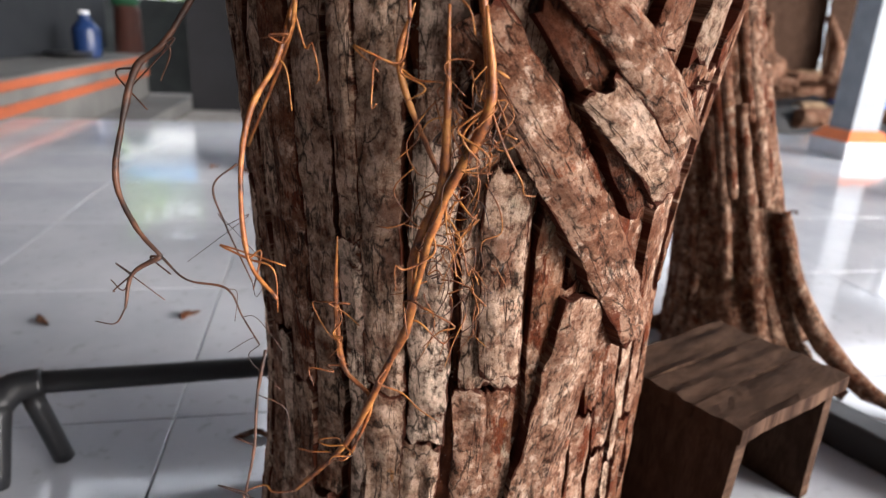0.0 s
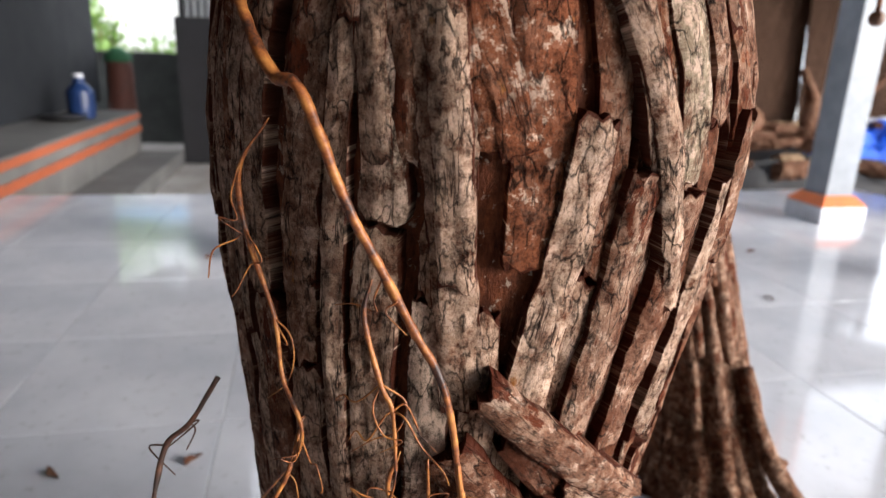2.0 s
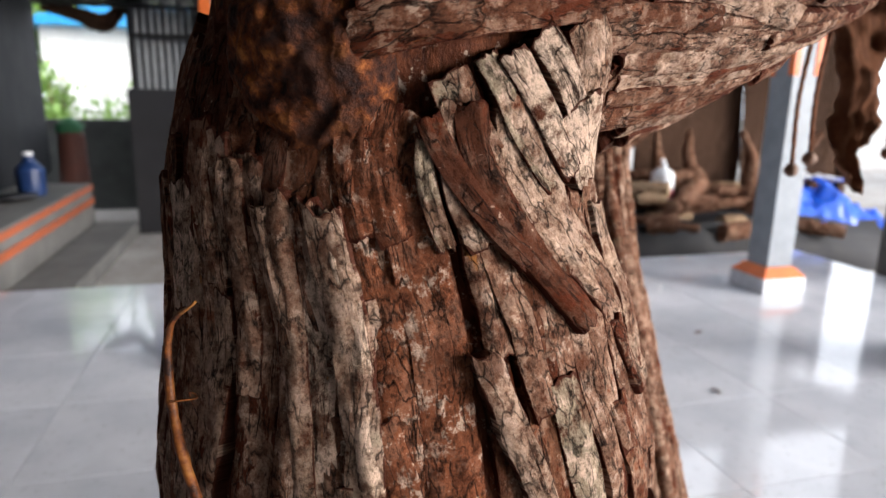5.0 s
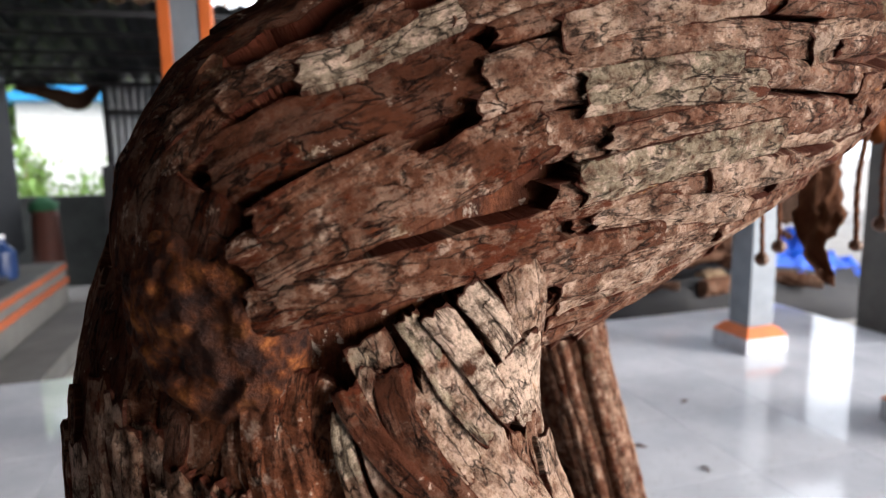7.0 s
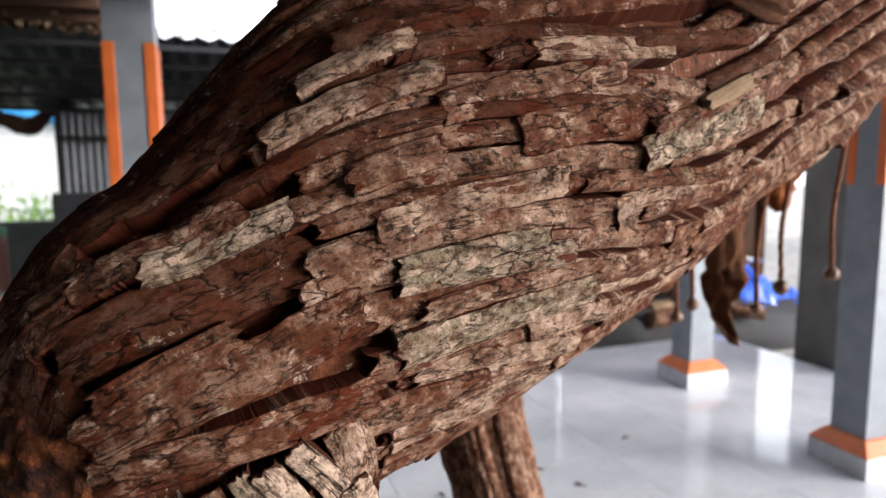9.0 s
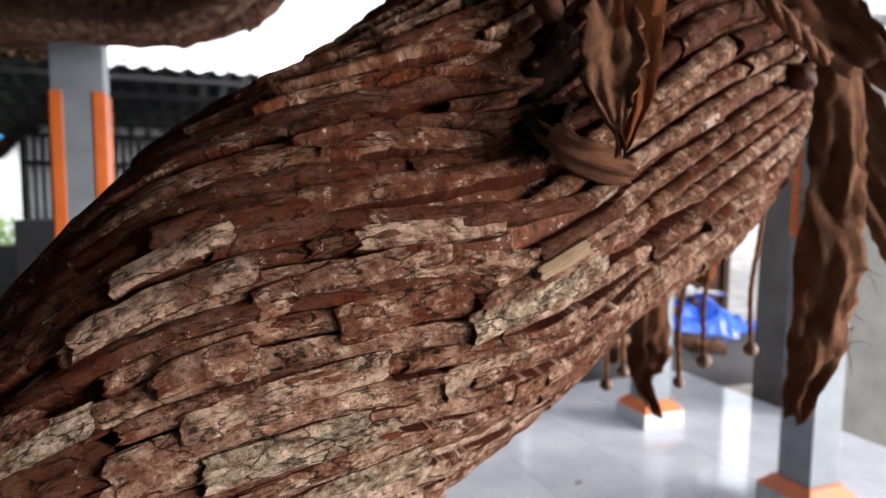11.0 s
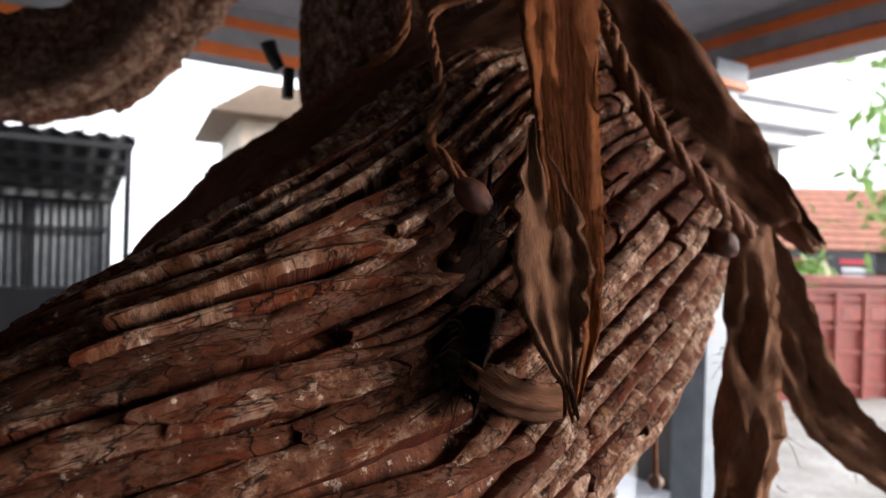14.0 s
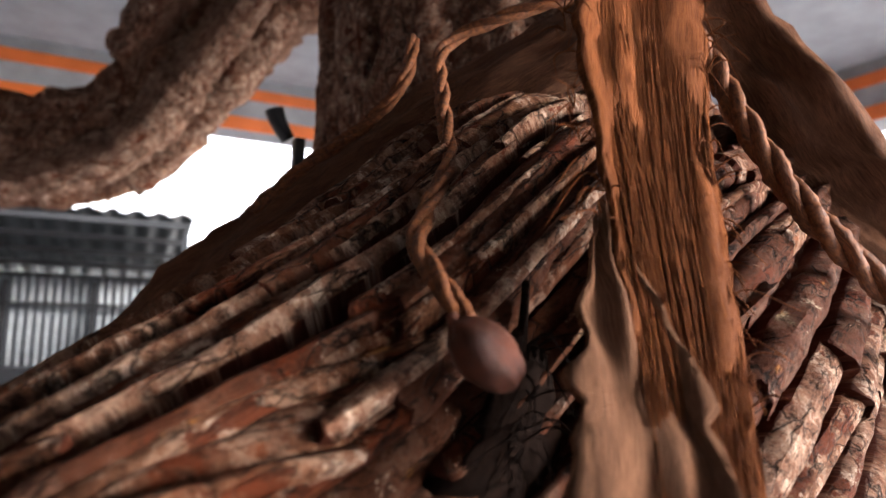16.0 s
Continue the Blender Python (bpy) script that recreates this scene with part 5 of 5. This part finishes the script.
# ---- plants and houses outside ----
def leafy(name, label, at, size, count, seed, material, trunk=True, leaf=0.09):
    """A tree or bush: limbs and a ragged crown of single leaves."""
    ob = thing(name, label, "tree" if trunk else "bush", at=at)
    lr = random.Random(seed)
    tips = []
    base_h = size[2] * (0.45 if trunk else 0.1)
    if trunk:
        part("trunk", tube([(0, 0, 0), (0.05, 0, base_h * 0.5), (0, 0.05, base_h), (0.05, 0, base_h * 1.5)], [0.14, 0.1, 0.08, 0.03], 10, 0.2), m_limb, ob, "", True)
    for i in range(16):
        a, e = lr.uniform(0, math.tau), lr.uniform(0.1, 1.0)
        tip = Vector((math.cos(a) * size[0] * lr.uniform(0.3, 1), math.sin(a) * size[1] * lr.uniform(0.3, 1), base_h + size[2] * 0.55 * e))
        p0 = Vector((0, 0, base_h * 0.7))
        part("limb", tube([p0, p0.lerp(tip, 0.5) + Vector((0, 0, 0.08)), tip], [0.035, 0.02, 0.006], 6, 0.1, m=3), m_limb, ob, "", True)
        tips.append((p0, tip))
    bm = bmesh.new()
    for i in range(count):
        p0, tip = tips[lr.randrange(len(tips))]
        c = p0.lerp(tip, lr.uniform(0.45, 1.08)) + Vector((lr.gauss(0, 0.16) * size[0], lr.gauss(0, 0.16) * size[1], lr.gauss(0, 0.10) * size[2]))
        s2 = leaf * lr.uniform(0.6, 1.3)
        rot = Euler((lr.uniform(-1.2, 1.2), lr.uniform(-1.2, 1.2), lr.uniform(0, 6.3))).to_matrix()
        vs = [bm.verts.new(c + rot @ Vector(q)) for q in ((-s2, 0, 0), (-s2 * 0.2, -s2 * 0.36, s2 * 0.12), (s2, 0, 0), (-s2 * 0.2, s2 * 0.36, s2 * 0.12))]
        bm.faces.new(vs)
    part("crown", bm, material, ob)
    return ob


leafy("garden_tree", "leafy green garden tree", (-9.9, 14.5, -0.36), (1.5, 1.2, 5.0), 2200, 1, m_leafl, leaf=0.16)
leafy("garden_tree", "leafy green garden tree", (-10.2, 18.5, -0.36), (2.0, 1.5, 5.6), 2600, 2, m_leaf, leaf=0.18)
leafy("garden_bush", "light green garden bush", (-7.6, 11.6, -0.36), (0.9, 0.5, 1.35), 1500, 3, m_leafl, False, 0.11)
leafy("garden_bush", "light green garden bush before the white house", (-7.1, 11.2, -0.36), (0.3, 0.3, 3.0), 700, 6, m_leafl, False, 0.10)
leafy("garden_bush", "light green garden hedge over the low wall", (-5.9, 11.0, -0.36), (1.3, 0.35, 2.1), 1900, 8, m_leafl, False, 0.09)
leafy("garden_bush", "light green bush behind the red wall", (9.1, 10.2, -0.36), (0.8, 0.6, 3.6), 2200, 4, m_leafl, False, 0.11)
leafy("yard_tree", "yard tree with hanging green leaves", (8.9, 6.8, -0.36), (2.0, 1.6, 6.2), 2200, 5, m_leafl, True, 0.15)


def house(name, label, at, turn, size, wall_mat, roof_mat, roof_h, eave=0.5, openings=True):
    """A small house: walls, hipped roof, door and windows with frames."""
    ob = thing(name, label, "house", at=at, turn=turn)
    w, d, h = size
    part("wall", slab((w, d, h), (0, 0, h / 2), 0.01), wall_mat, ob)
    bm = bmesh.new()
    low4 = [bm.verts.new((x * (w / 2 + eave), y * (d / 2 + eave), h - 0.02)) for x, y in ((-1, -1), (1, -1), (1, 1), (-1, 1))]
    top2 = [bm.verts.new((x * w * 0.25, 0, h + roof_h)) for x in (-1, 1)]
    bm.faces.new((low4[0], low4[1], top2[1], top2[0]))
    bm.faces.new((low4[2], low4[3], top2[0], top2[1]))
    bm.faces.new((low4[1], low4[2], top2[1]))
    bm.faces.new((low4[3], low4[0], top2[0]))
    bm.faces.new(low4[::-1])
    part("roof", bm, roof_mat, ob)
    for i in range(9):
        y = i / 9
        part("ridge_strip", slab((w + 2 * eave - y * (w * 0.5 + 2 * eave), 0.05, 0.04), (0, -(d / 2 + eave) * (1 - y), h + 0.01 + roof_h * y), 0.01, (18, 0, 0)), roof_mat, ob)
    if openings:
        for x in (-0.28, 0.28):
            win = part("window", slab((w * 0.16, 0.06, h * 0.34), (x * w, -d / 2 - 0.01, h * 0.6), 0.01), m_signdark, ob)
            part("frame", slab((w * 0.19, 0.03, 0.06), (x * w, -d / 2 - 0.045, h * 0.6 - h * 0.19), 0.005), m_white, win)
        part("door", slab((0.9, 0.06, 2.0), (0, -d / 2 - 0.01, 1.0), 0.01), m_wood, ob)
    return ob


house("garden_house", "white-walled house with a blue metal roof", (-7.4, 15.2, -0.36), 18, (3.6, 2.4, 2.9), m_white, m_blueroof, 0.6, openings=False)
house("red_roof_house", "low house with a red clay tile roof", (13.2, 13.2, -0.36), -18, (6.5, 3.4, 2.45), m_signdark, m_rooftile, 1.5)
house("neighbour_house", "pale neighbouring house with timber eaves", (0.35, 12.6, -0.36), 12, (2.0, 2.6, 4.2), plain("pale_brown_plaster", (0.5, 0.42, 0.34), 0.8), plain("old_brown_eaves", (0.20, 0.145, 0.105), 0.85), 0.9)
rail = thing("balcony_rail", "yellow wooden balcony rail of the neighbouring house", "rail", at=(-0.15, 10.9, 2.55), turn=12)
part("rail", slab((0.9, 0.06, 0.09), (0, 0, 0.4), 0.01), m_yellow, rail)
part("deck", slab((1.2, 0.9, 0.1), (0, 0.3, 0), 0.01), m_cut, rail)
for i in range(6):
    part("baluster", slab((0.04, 0.04, 0.35), (-0.38 + 0.15 * i, 0, 0.2), 0.004), m_yellow, rail)
    part("bracket", slab((0.05, 0.6, 0.05), (-0.5 + 0.2 * i, 0.3, -0.075), 0.004), m_wood, rail)
sign = thing("shop_sign", "dark sign board with a cream triangle and coloured bars", "sign", at=(10.95, 11.0, 1.72), turn=-12)
part("board", slab((1.7, 0.05, 0.62), (0, 0, 0), 0.006), m_signdark, sign)
bm = bmesh.new()
vs = [bm.verts.new(q) for q in ((-0.42, -0.03, -0.2), (0.0, -0.03, -0.2), (-0.21, -0.03, 0.2), (-0.42, -0.045, -0.2), (0.0, -0.045, -0.2), (-0.21, -0.045, 0.2))]
for q in ((3, 4, 5), (0, 2, 1), (0, 1, 4, 3), (1, 2, 5, 4), (2, 0, 3, 5)):
    bm.faces.new([vs[i] for i in q])
part("triangle", bm, m_cream, sign, "cream triangle mark")
part("text_bar", slab((0.6, 0.02, 0.09), (0.42, -0.032, 0.12), 0.003), m_redsign, sign, "red bar")
part("text_bar", slab((0.5, 0.02, 0.07), (0.42, -0.032, -0.04), 0.003), m_sheet, sign, "white bar")
part("text_bar", slab((0.45, 0.02, 0.05), (0.42, -0.032, -0.16), 0.003), m_sheet, sign, "white bar")
part("text_bar", slab((0.3, 0.02, 0.1), (-0.66, -0.032, 0.1), 0.003), m_redsign, sign, "red bar")
for x in (-0.7, 0.7):
    part("post", slab((0.06, 0.06, 1.9), (x, 0.06, -1.14), 0.005), m_black, sign)

wall_e = thing("yard_wall", "dark red painted masonry yard wall with coping and panels", "wall", kind="structure", at=(9.2, 9.0, -0.36), turn=0)
part("body", slab((5.0, 0.22, 1.8), (0.6, 0, 0.9), 0.01), m_brick, wall_e)
part("coping", slab((5.1, 0.36, 0.14), (0.6, 0, 1.9), 0.02), m_brick, wall_e)
part("coping", slab((5.1, 0.30, 0.08), (0.6, 0, 1.74), 0.01), m_brick, wall_e)
for z in (0.2, 0.75, 1.15, 1.6):
    part("moulding", slab((5.0, 0.30, 0.06), (0.6, 0, z), 0.015), m_brick, wall_e)
for i in range(9):
    part("panel", slab((0.4, 0.05, 0.26), (-1.6 + 0.55 * i, -0.125, 1.38), 0.02), m_brick, wall_e)
    part("pier", slab((0.1, 0.08, 1.7), (-1.88 + 0.55 * i, -0.13, 0.85), 0.01), m_brick, wall_e)
gate = thing("gate_pillar", "grey concrete gate pillar with a moulded cap", "pillar", at=(3.86, 5.05, -0.36), turn=10)
part("shaft", slab((0.74, 0.74, 3.1), (0, 0, 1.55), 0.02), m_concrete, gate)
part("cap", slab((1.0, 1.0, 0.1), (0, 0, 3.15), 0.02), m_base, gate, "pale moulded cap")
part("cap", slab((1.3, 1.3, 0.16), (0, 0, 3.28), 0.03), m_base, gate, "pale moulded cap")
part("cap", slab((1.42, 1.42, 0.08), (0, 0, 3.40), 0.02), m_base, gate, "pale moulded cap")
lamp = thing("black_spotlight", "small black spotlight clipped to the sculpture", "lamp", at=(0.43, 1.83, 2.24), turn=20)
part("barrel", tube([(0, 0, 0), (-0.02, 0, 0.03), (-0.03, 0, 0.055)], [0.014, 0.016, 0.018], 14), m_black, lamp, "", True)
part("clip", slab((0.02, 0.03, 0.07), (0.02, 0, -0.03), 0.003), m_black, lamp)

# floor tiles
TILE = 0.6
tile_me = to_mesh("tile", slab((TILE - 0.003, TILE - 0.003, 0.009), (0, 0, 0), 0.0015), m_tile, False)
for i in range(15):
    for j in range(17):
        ob = new("tile", tile_me)
        ob.parent = floor
        ob.matrix_basis = pose(-TILE * (i + 0.5) + 0.0, -TILE * (j + 0.5) + 0.0, -0.0045)
